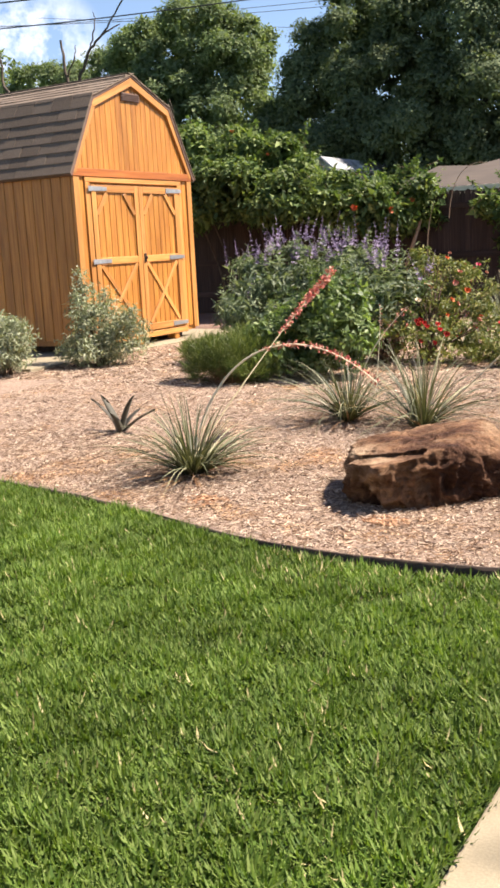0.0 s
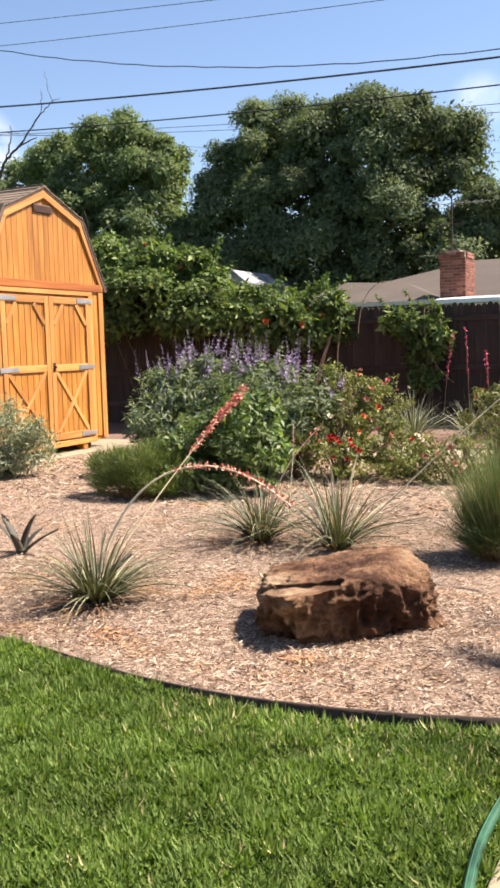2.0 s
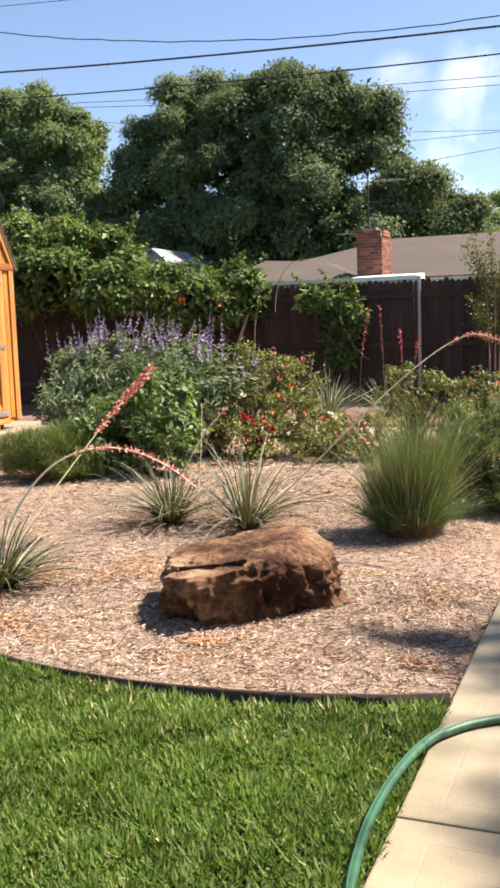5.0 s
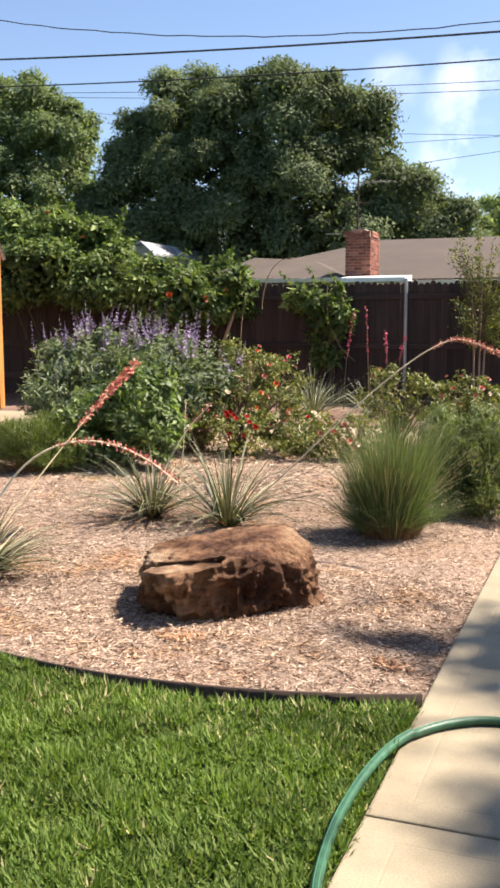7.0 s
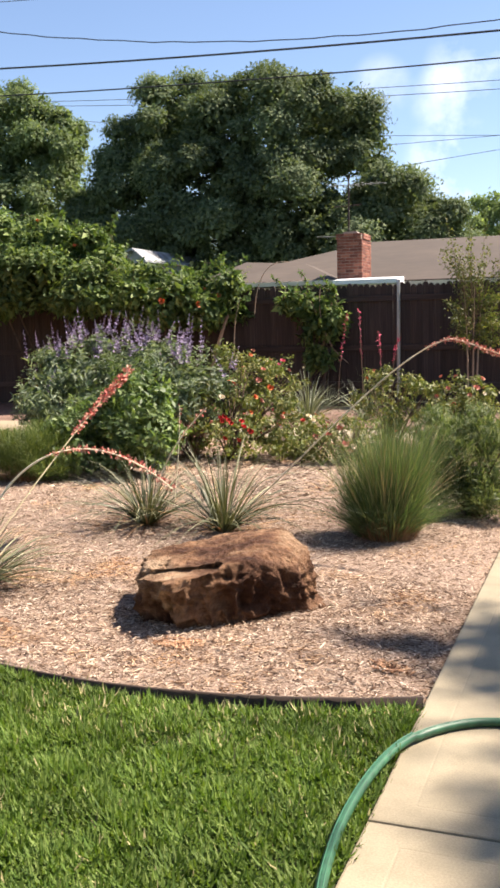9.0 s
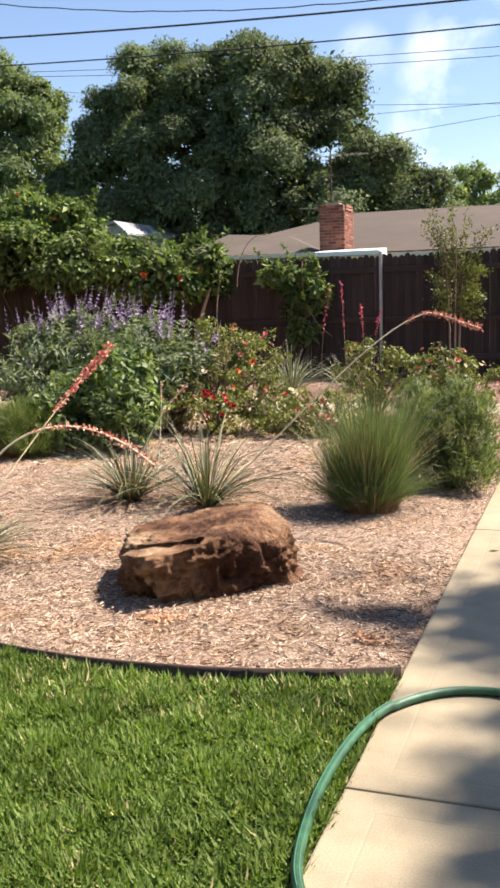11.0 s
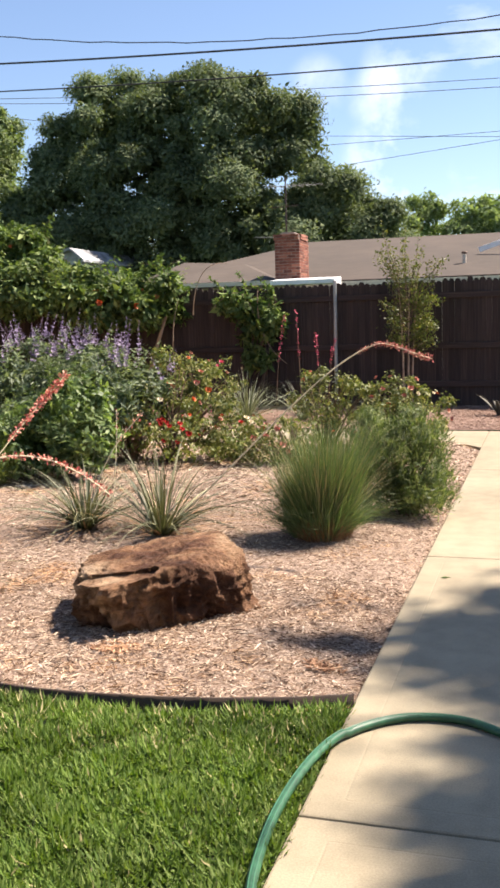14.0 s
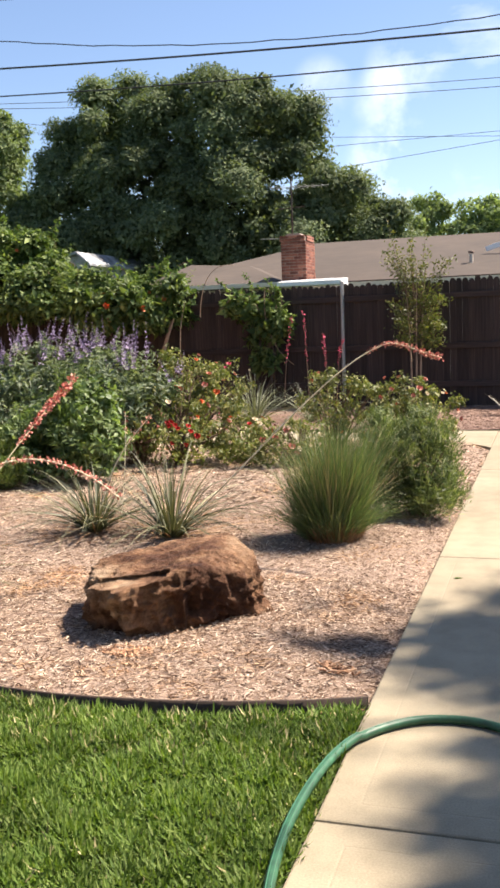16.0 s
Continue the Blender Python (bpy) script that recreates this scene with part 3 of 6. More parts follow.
def limbs(base, height, spread, count, r0, levels=2, seed=1):
    """Lines for a trunk with limbs that fork."""
    r = random.Random(seed)
    lines = []

    def grow(p, d, length, rad, level):
        pts, rads = [p], [rad]
        for i in range(5):
            d = (d + Vector((r.uniform(-.16, .16), r.uniform(-.16, .16), r.uniform(-.04, .12)))).normalized()
            p = p + d * length / 5
            pts.append(p)
            rads.append(rad * (1 - 0.13 * (i + 1)))
        lines.append((pts, rads))
        if level:
            for k in range(count):
                w = 2 * math.pi * (k + r.random() * 0.7) / count
                nd = (d * 0.5 + Vector((math.cos(w) * spread, math.sin(w) * spread, r.uniform(0.25, 0.7)))).normalized()
                grow(pts[-1 - r.randint(0, 1)], nd, length * r.uniform(0.7, 0.95), rad * 0.42, level - 1)
    grow(Vector(base), Vector((0, 0, 1)), height, r0, levels)
    return lines

# ---- ground, lawn, bed and walks ----
WALK_X, WALK_R = -0.585, 0.65
BED_BACK, BACK_WALK = 11.05, 12.15
FENCE_Y = 15.45


def lawn_edge(x):
    """The curved line between lawn and bed."""
    knots = ((-16, 6.6), (-9, 5.2), (-6, 4.34), (-4.1, 3.93), (-3.1, 3.76), (-2.2, 3.52), (-1.8, 3.43), (-1.4, 3.42), (-1.0, 3.49), (-0.585, 3.65))
    return float(np.interp(x, [k[0] for k in knots], [k[1] for k in knots]))


def smooth_edge(x):
    return sum(lawn_edge(x + d) for d in (-0.3, -0.15, 0, 0.15, 0.3)) / 5 if x < -0.9 else lawn_edge(x)


def bed_back(x):
    """The far side of the bed, with a rounded corner at the walk."""
    return BED_BACK if x < -1.15 else BED_BACK - 0.42 * ((x + 1.15) / 0.565) ** 2.2


def bed_height(x, y):
    low = min(1.0, max(0.0, (x - WALK_X + 0.30) / 0.27)) if y < BED_BACK else 0.0
    return 0.012 - 0.046 * low + (1 - 0.8 * low) * 0.016 * noise.noise((x * 1.3, y * 1.3, 0.0)) + 0.008 * noise.noise((x * 6.0, y * 6.0, 3.0))


bm = bmesh.new()
g_in = [bm.verts.new((x, y, -0.05)) for x, y in ((-40, -30), (30, -30), (30, 60), (-40, 60))]
g_out = [bm.verts.new((x, y, -0.05)) for x, y in ((-2500, -2500), (2500, -2500), (2500, 2500), (-2500, 2500))]
bm.faces.new(g_in)
for i in range(4):
    bm.faces.new((g_in[i], g_out[i], g_out[(i + 1) % 4], g_in[(i + 1) % 4]))
ground = part("ground", bm, M_GROUND, None)
tagged(ground, "flat earth and thin turf reaching the horizon", "ground", kind="structure")


def bed_mesh(name, x0, x1, lo, hi, step, mat):
    V, F = [], []
    nx = int((x1 - x0) / step)
    ny = int((hi(x0) - lo(x1)) / step)
    for i in range(nx + 1):
        x = x0 + (x1 - x0) * i / nx
        a, b = lo(x), hi(x)
        for j in range(ny + 1):
            y = a + (b - a) * j / ny
            V.append((x, y, bed_height(x, y)))
    V += [(x, y, -0.06) for x, y, z in V[-(ny + 1):]]
    for i in range(nx + 1):
        for j in range(ny):
            k = i * (ny + 1) + j
            F.append((k, k + ny + 1, k + ny + 2, k + 1))
    return fast_mesh(name, V, F, mat, True)


mulch_bed = part_mesh("mulch_bed", bed_mesh("mulch_bed", -14.0, WALK_X - 0.001, smooth_edge, bed_back, 0.07, M_MULCH))
tagged(mulch_bed, "planting bed covered in pale shredded wood mulch", "mulch bed", kind="structure")
back_bed = part_mesh("back_bed", bed_mesh("back_bed", -14.0, 5.0, lambda x: BACK_WALK + 0.004, lambda x: FENCE_Y - 0.02, 0.12, M_LITTER))
tagged(back_bed, "strip of brown leaf litter along the wooden fence", "mulch bed", kind="structure")


def chips_mesh(name, areas, mat, big=1.0):
    at = []
    for x0, x1, y0, y1, per in areas:
        n = int((x1 - x0) * (y1 - y0) * per)
        at.append(np.stack([rng.uniform(x0, x1, n), rng.uniform(y0, y1, n)], 1))
    at = np.concatenate(at)
    ok = np.array([(y > BACK_WALK) or (smooth_edge(x) + 0.01 < y < bed_back(x) and x < WALK_X - 0.006) for x, y in at])
    at = at[ok]
    z = np.array([bed_height(x, y) for x, y in at]) + rng.uniform(-0.003, 0.013, len(at))
    p = np.column_stack([at, z])
    w = rng.uniform(0, 2 * np.pi, len(p))
    way = np.stack([np.cos(w), np.sin(w), rng.normal(0, 0.22, len(p))], 1)
    nrm = unit(np.stack([rng.normal(0, .28, len(p)), rng.normal(0, .28, len(p)), np.ones(len(p))], 1))
    length = big * (0.011 + 0.052 * rng.random(len(p)) ** 2.4)
    width = big ** 1.5 * (0.0012 + 0.0038 * rng.random(len(p)) ** 1.8) / length
    v, f = scatter(CHIP_V, CHIP_F, p, way, nrm, length, width, True)
    return fast_mesh(name, v, f, mat)


wood_chips = part_mesh("wood_chips", chips_mesh("wood_chips", [
    (-5.2, -0.585, 3.4, 5.2, 8400), (-6.5, -0.585, 5.2, 7.2, 3600)], M_CHIP))
far_chips = part_mesh("far_wood_chips", chips_mesh("far_wood_chips", [(-8.5, -0.585, 7.2, 11.05, 1500)], M_CHIP, 1.5))
tagged(far_chips, "loose pale and brown shredded wood chips at the back of the bed", "mulch", kind="stuff")
tagged(wood_chips, "loose pale and brown shredded wood chips on the bed", "mulch", kind="stuff")

leaf_litter = part_mesh("leaf_litter", chips_mesh("leaf_litter", [(-3.2, 0.5, 12.2, 15.4, 900), (-8.0, -3.2, 12.2, 15.4, 220)], M_LITTER_CHIP, 1.5))
tagged(leaf_litter, "loose brown leaf litter and bark along the fence", "leaf litter", kind="stuff")

# steel strip between lawn and bed
V, F = [], []
xs = [-13.9 + 0.1 * i for i in range(133)] + [WALK_X - 0.003]
for i, x in enumerate(xs):
    y = smooth_edge(x)
    top = 0.006 + 0.004 * math.sin(x * 3.1) + 0.022 * min(1.0, max(0.0, (x + 2.6) / 1.2))
    V += [(x, y - 0.012, -0.06), (x, y - 0.012, top), (x, y - 0.006, top + 0.003), (x, y, top), (x, y, -0.06)]
    if i:
        for k in range(4):
            F.append((5 * (i - 1) + k, 5 * i + k, 5 * i + k + 1, 5 * (i - 1) + k + 1))
edging = part_mesh("edging", fast_mesh("edging", V, F, M_EDGING))
tagged(edging, "dark metal edging strip between lawn and mulch", "edging", kind="structure")

# turf under the blades
turf_v, turf_f = [], []
nx, ny = 120, 50
for i in range(nx + 1):
    x = -14 + (WALK_X - 0.008 + 14) * i / nx
    for j in range(ny + 1):
        y = -5 + (smooth_edge(x) - 0.014 + 5) * j / ny
        turf_v.append((x, y, -0.022 + 0.012 * noise.noise((x * 2, y * 2, 0))))
for i in range(nx):
    for j in range(ny):
        k = i * (ny + 1) + j
        turf_f.append((k, k + ny + 1, k + ny + 2, k + 1))
turf = part_mesh("lawn", fast_mesh("lawn", turf_v, turf_f, M_GROUND, True))
tagged(turf, "mown green lawn of coarse grass", "lawn", kind="structure")

BLADE_V = ((-.5, 0, 0), (.5, 0, 0), (.42, .6, .08), (-.42, .6, .08), (0, 1.0, .34))
BLADE_F = ((0, 1, 2), (0, 2, 3), (3, 2, 4))


def lawn_blades(count, x0, x1, y0, mat, lmin, lmax):
    x = rng.uniform(x0, x1, count)
    top = np.array([smooth_edge(a) - 0.013 - 0.035 * min(1.0, max(0.0, (a + 2.8) / 1.2)) for a in x])
    y = y0 + (top - y0) * rng.random(count)
    keep = (x < WALK_X - 0.006)
    x, y = x[keep], y[keep]
    tuft = np.array([noise.noise((a * 7, b * 7, 1.0)) + 0.7 * noise.noise((a * 19, b * 19, 4.0)) for a, b in zip(x, y)])
    p = np.column_stack([x, y, rng.uniform(-0.024, 0.0, len(x))])
    w = rng.uniform(0, 2 * np.pi, len(x))
    lean = 0.5 + 3.6 * rng.random(len(x)) ** 1.1
    way = unit(np.stack([np.cos(w) * lean, np.sin(w) * lean, np.ones(len(x))], 1))
    side = unit(np.stack([np.cos(w), np.sin(w), -lean], 1))
    length = rng.uniform(lmin, lmax, len(x)) * np.clip(1 + 0.75 * tuft, 0.35, 1.9) * (1 + 0.1 * lean)
    width = rng.uniform(0.004, 0.0082, len(x)) / length
    return scatter(BLADE_V, BLADE_F, p, way, -side, length, width)


v1, f1 = lawn_blades(300000, -5.4, WALK_X, 0.75, M_LAWN, 0.022, 0.043)
lawn_grass = part_mesh("lawn_grass", fast_mesh("lawn_grass", v1, f1, M_LAWN))
tagged(lawn_grass, "thick coarse green lawn grass blades, freshly mown", "grass", kind="stuff")
v1, f1 = lawn_blades(2600, -5.0, WALK_X, 1.6, M_DRY, 0.02, 0.045)
v2, f2 = lawn_blades(700, -1.9, WALK_X, 3.05, M_DRY, 0.025, 0.05)
v1, f1 = np.concatenate([v1, v2]), np.concatenate([f1, f2 + len(v1)])
dry_grass = part_mesh("dry_grass", fast_mesh("dry_grass", v1, f1, M_DRY))
tagged(dry_grass, "dry yellowed blades scattered in the lawn", "grass", kind="stuff")


# concrete walks, slab by slab
def slab(x0, x1, y0, y1, parent, thick=0.11, groove=0.0002):
    """A cast slab with tooled edges: a rounded rim, a shallow groove a hand's width in, a flat field."""
    bm = bmesh.new()
    rings = ((0.0, -thick), (0.0, -0.008), (0.003, -0.002), (0.009, 0.0), (0.105, 0.0), (0.108, -groove), (0.112, -groove), (0.115, 0.0))
    loops = []
    for d, z in rings:
        loops.append([bm.verts.new(p) for p in ((x0 + d, y0 + d, z), (x1 - d, y0 + d, z), (x1 - d, y1 - d, z), (x0 + d, y1 - d, z))])
    for a, b in zip(loops, loops[1:]):
        for i in range(4):
            bm.faces.new((a[i], a[(i + 1) % 4], b[(i + 1) % 4], b[i]))
    bm.faces.new(loops[-1])
    bm.faces.new(loops[0][::-1])
    return part("slab", bm, M_CONCRETE, parent)


walk_side = thing("garden_walk", (0, 0, 0), "pale cast concrete garden walk with tooled joints", "walkway", kind="structure")
JOINTS = (-6.3, -3.25, -0.22, 2.81, 5.84, 9.12, 12.15)
for a, b in zip(JOINTS, JOINTS[1:]):
    slab(WALK_X, WALK_R, a + 0.003, b - 0.003, walk_side, groove=0.0006 if b < 6 else 0.0002)
walk_back = thing("back_walk", (0, 0, 0), "pale concrete walk leading to the shed", "walkway", kind="structure")
for a, b in ((-4.0, -0.585), (-7.45, -4.0)):
    slab(a + 0.003, b - 0.003, BED_BACK, BACK_WALK, walk_back)
# the rounded inner corner where both walks meet
corner = [(-1.15, BED_BACK - 0.001)] + [(-1.15 + 0.565 * k / 10, bed_back(-1.15 + 0.565 * k / 10)) for k in range(1, 11)] + [(WALK_X - 0.001, BED_BACK - 0.001)]
part("slab", prism(corner, -0.1, -0.001, 2), M_CONCRETE, walk_back)
shed_pad = part("shed_pad", box((-11.9, 7.75, -0.1), (-7.452, BACK_WALK, 0.04), 0.006), M_CONCRETE, None)
tagged(shed_pad, "pale concrete pad under the shed", "concrete pad", kind="structure")

# ---- the garden shed ----
SX, SY0, SY1, SLEN = -7.74, 9.0, 11.40, 3.66     # front plane, near and far corner, length
S_BASE, S_EAVE, S_BREAK, S_TOP = 0.19, 2.16, 3.01, 3.33
SMID = (SY0 + SY1) / 2
BRK = 0.44


def gambrel(y):
    """Height of the gable outline at y."""
    d = min(y - SY0, SY1 - y)
    if d < BRK:
        return S_EAVE + (S_BREAK - S_EAVE) * d / BRK
    return S_BREAK + (S_TOP - S_BREAK) * (d - BRK) / (SMID - SY0 - BRK)


shed = thing("garden_shed", (0, 0, 0), "orange-stained cedar garden shed with barn roof and closed double doors", "shed")
# floor frame on two skids
part("floor_frame", box((SX - SLEN, SY0 + 0.02, 0.13), (SX - 0.02, SY1 - 0.02, S_BASE + 0.02), 0.004), M_CEDAR, shed)
for y in (SY0 + 0.3, SMID, SY1 - 0.3):
    part("skid", box((SX - SLEN + 0.05, y - 0.06, 0.04), (SX - 0.1, y + 0.06, 0.13), 0.006), M_FENCE, shed, "dark treated timber skid")
# inner walls
part("inner_wall", prism([(SY0 + 0.03, S_BASE), (SY1 - 0.03, S_BASE), (SY1 - 0.03, S_EAVE - 0.02), (SY1 - BRK, S_BREAK - 0.05), (SMID, S_TOP - 0.05), (SY0 + BRK, S_BREAK - 0.05), (SY0 + 0.03, S_EAVE - 0.02)],
     SX - SLEN + 0.02, SX - 0.025, 0), M_CEDAR, shed)

DOOR0, DOOR1, DOOR_TOP = SY0 + 0.29, SY1 - 0.34, 2.03
# vertical siding, one board after another, with narrow grooves between
n_planks = 24
pw = (SY1 - SY0) / n_planks
for i in range(n_planks):
    a, b = SY0 + i * pw + 0.004, SY0 + (i + 1) * pw - 0.004
    lows = [S_EAVE + 0.06] if DOOR0 - 0.05 < (a + b) / 2 < DOOR1 + 0.05 else [S_BASE]
    for lo in lows:
        ta, tb = gambrel(a) - 0.03, gambrel(b) - 0.03
        out = [(a, lo), (b, lo), (b, max(tb, lo + 0.01))]
        if a < SMID < b:
            out.append((SMID, gambrel(SMID) - 0.03))
        out.append((a, max(ta, lo + 0.01)))
        part("plank", prism(out, SX - 0.024, SX, 0), M_CEDAR, shed)
side_plank = bm_mesh("plank", box((-0.072, -0.012, 0.0), (0.072, 0.012, S_EAVE - S_BASE), 0.004), M_CEDAR)
n_side = int(SLEN / 0.1525)
for yy in (SY0 + 0.013, SY1 - 0.013):
    for i in range(n_side):
        part_mesh("plank", side_plank, shed, place=pose(SX - 0.03 - 0.1525 * (i + 0.5), yy, S_BASE))
back_plank = bm_mesh("back_wall", prism([(SY0, S_BASE), (SY1, S_BASE), (SY1, S_EAVE), (SY1 - BRK, S_BREAK), (SMID, S_TOP), (SY0 + BRK, S_BREAK), (SY0, S_EAVE)], SX - SLEN, SX - SLEN + 0.015, 0), M_CEDAR)
part_mesh("back_wall", back_plank, shed)

# trim on the front
OUT = (1, 0, 0)
TX = SX + 0.011
for y in (SY0 + 0.05, SY1 - 0.05):
    board("corner_trim", (TX, y, S_BASE - 0.03), (TX, y, S_EAVE - 0.035), 0.1, 0.022, OUT, M_CEDAR_TRIM, shed)
for y in (DOOR0 - 0.045, DOOR1 + 0.045):
    board("door_jamb", (TX, y, S_BASE - 0.01), (TX, y, DOOR_TOP + 0.03), 0.085, 0.022, OUT, M_CEDAR_TRIM, shed)
board("belt_trim", (TX + 0.004, SY0 - 0.01, S_EAVE + 0.01), (TX + 0.004, SY1 + 0.01, S_EAVE + 0.01), 0.09, 0.028, OUT, M_CEDAR_DARK, shed, "darker reddish belt board")
board("door_header", (TX, DOOR0 - 0.09, DOOR_TOP + 0.062), (TX, DOOR1 + 0.09, DOOR_TOP + 0.062), 0.06, 0.02, OUT, M_CEDAR_TRIM, shed)
OUTLINE = [(SY0 - 0.03, S_EAVE + 0.03), (SY0 + BRK - 0.015, S_BREAK + 0.0), (SMID, S_TOP), (SY1 - BRK + 0.015, S_BREAK + 0.0), (SY1 + 0.03, S_EAVE + 0.03)]
for k, ((a, za), (b, zb)) in enumerate(zip(OUTLINE, OUTLINE[1:])):
    d = Vector((0, b - a, zb - za)).normalized()
    inn = Vector((0, d.z, -d.y)) * 0.045
    fx = TX + 0.006 + 0.003 * (k in (1, 2)) + 0.001 * (k == 2)
    board("rake_trim", Vector((fx, a, za)) + inn - d * (0.0 if k == 0 else 0.02), Vector((fx, b, zb)) + inn + d * (0.0 if k == 3 else 0.02), 0.085, 0.03, OUT, M_CEDAR_TRIM, shed)
board("sill", (SX + 0.02, DOOR0 - 0.05, S_BASE - 0.035), (SX + 0.02, DOOR1 + 0.05, S_BASE - 0.035), 0.07, 0.05, OUT, M_CEDAR_TRIM, shed)
for y in (DOOR0 + 0.75, DOOR1 - 0.25):
    part("block", box((SX - 0.1, y, 0.04), (SX + 0.03, y + 0.1, 0.135), 0.006), M_CEDAR, shed)
# louvred vent in the gable
vent = part("gable_vent", box((SX, SMID - 0.19, 3.05), (SX + 0.018, SMID + 0.17, 3.15), 0.003), M_VENT, shed, "dark brown louvred gable vent")
for k in range(4):
    part("louvre", box((SX + 0.016, SMID - 0.18, 3.062 + 0.022 * k), (SX + 0.026, SMID + 0.16, 3.070 + 0.022 * k)), M_VENT, vent)


def shed_door(y0, y1, hinge_left):
    """One leaf: boards behind, a frame, knee braces above and a cross below."""
    door = part("door", box((SX - 0.005, y0, S_BASE + 0.02), (SX + 0.004, y1, DOOR_TOP)), M_CEDAR, shed, "closed cedar door leaf with framed cross bracing")
    z0, z1, zm = S_BASE + 0.02, DOOR_TOP, 1.13
    n = 8
    for i in range(n):
        a = y0 + (y1 - y0) * i / n + 0.004
        b = y0 + (y1 - y0) * (i + 1) / n - 0.004
        part("plank", box((SX + 0.004, a, z0), (SX + 0.016, b, z1), 0.003), M_CEDAR, door)
    fx, w = SX + 0.026, 0.085
    for y in (y0 + w / 2, y1 - w / 2):
        board("stile", (fx, y, z0), (fx, y, z1), w, 0.02, OUT, M_CEDAR_TRIM, door)
    for z in (z0 + w / 2, zm, z1 - w / 2):
        board("rail", (fx, y0 + w, z), (fx, y1 - w, z), w, 0.02, OUT, M_CEDAR_TRIM, door)
    i0, i1 = y0 + w, y1 - w
    for s, ys in ((1, i0), (-1, i1)):
        board("knee_brace", (fx - 0.001, ys + s * 0.005, z1 - w - 0.26), (fx - 0.001, ys + s * 0.2, z1 - w - 0.01), 0.06, 0.018, OUT, M_CEDAR_TRIM, door)
    board("brace", (fx - 0.001, i0 + 0.02, z0 + w + 0.01), (fx - 0.001, i1 - 0.02, zm - w / 2 - 0.01), 0.055, 0.018, OUT, M_CEDAR_TRIM, door)
    board("brace", (fx - 0.004, i1 - 0.02, z0 + w + 0.01), (fx - 0.004, i0 + 0.02, zm - w / 2 - 0.01), 0.055, 0.018, OUT, M_CEDAR_TRIM, door)
    for z in (z0 + w / 2, zm, z1 - w / 2):
        a, b = (y0 - 0.06, y0 + 0.28) if hinge_left else (y1 - 0.28, y1 + 0.06)
        strap = prism([(a, z - 0.03), (b, z - 0.022), (b, z + 0.022), (a, z + 0.03)], SX + 0.037, SX + 0.043, 0)
        part("hinge_strap", strap, M_ZINC, door, "galvanised strap hinge")
    return door


D_MID = 10.2
shed_door(DOOR0, D_MID - 0.004, True)
right_leaf = shed_door(D_MID + 0.004, DOOR1, False)
bm = bmesh.new()
add_box(bm, (SX + 0.036, D_MID + 0.03, 1.09), (SX + 0.046, D_MID + 0.075, 1.2), 0.003)
add_box(bm, (SX + 0.046, D_MID + 0.04, 1.13), (SX + 0.075, D_MID + 0.065, 1.16), 0.006)
part("door_handle", bm, M_DARK, right_leaf, "small dark latch handle")

# roof decks and shingles
X0, X1 = SX - SLEN - 0.06, SX + 0.042
SLOPES = [((SY0 - 0.06, S_EAVE - 0.02), (SY0 + BRK - 0.02, S_BREAK + 0.025)), ((SY0 + BRK - 0.02, S_BREAK + 0.025), (SMID, S_TOP + 0.03)),
          ((SMID, S_TOP + 0.03), (SY1 - BRK + 0.02, S_BREAK + 0.025)), ((SY1 - BRK + 0.02, S_BREAK + 0.025), (SY1 + 0.06, S_EAVE - 0.02))]
outer = [s[0] for s in SLOPES] + [SLOPES[-1][1]]
inner = [(y + (0.03 if y < SMID - 0.1 else -0.03 if y > SMID + 0.1 else 0), z - 0.02) for y, z in outer]
part("roof_deck", prism(outer + inner[::-1], X0, X1, 0), M_VENT, shed, "thin dark brown roof deck")
shingle_wide = bm_mesh("shingle", box((-0.149, -0.006, 0.0), (0.149, 0.008, 0.20), 0.003), M_SHINGLE)
shingle_half = bm_mesh("shingle", box((-0.074, -0.006, 0.0), (0.074, 0.008, 0.20), 0.003), M_SHINGLE)
shingle_slim = bm_mesh("shingle", box((-0.145, -0.006, -0.004), (0.145, 0.010, 0.20), 0.003), M_SHINGLE)
rs = random.Random(5)
for s, ((ya, za), (yb, zb)) in enumerate(SLOPES):
    if s >= 2:
        (ya, za), (yb, zb) = (yb, zb), (ya, za)
    up = Vector((0, yb - ya, zb - za))
    run = up.length
    up.normalize()
    out = Vector((0, -up.z, up.y)) if s < 2 else Vector((0, up.z, -up.y))
    rows = max(2, round(run / 0.145))
    for r in range(rows):
        base = Vector((0, ya, za)) + up * (run * r / rows) + out * 0.012
        tilt = (up + out * -0.05).normalized()
        o2 = Vector((1, 0, 0)).cross(tilt)
        if o2.dot(out) < 0:
            o2 = -o2
        xx = X1 + 0.012
        while xx > X0 + 0.1:
            wide = 0.15 if r % 2 and xx > X1 else 0.30
            m = Matrix(((1 if s < 2 else 1, 0, 0, 0), (*o2, 0), (*tilt, 0), (0, 0, 0, 1))).transposed()
            m.translation = Vector((xx - wide / 2, base.y, base.z)) + out * (0.002 * rs.random())
            slim = rs.random() < 0.2
            part_mesh("shingle", shingle_half if wide < 0.2 else shingle_slim if slim else shingle_wide, shed, place=m)
            xx -= wide
part("ridge_cap", prism([(SMID - 0.11, S_TOP + 0.02), (SMID, S_TOP + 0.062), (SMID + 0.11, S_TOP + 0.02), (SMID + 0.11, S_TOP + 0.008), (SMID, S_TOP + 0.05), (SMID - 0.11, S_TOP + 0.008)], X0, X1, 0), M_SHINGLE, shed)

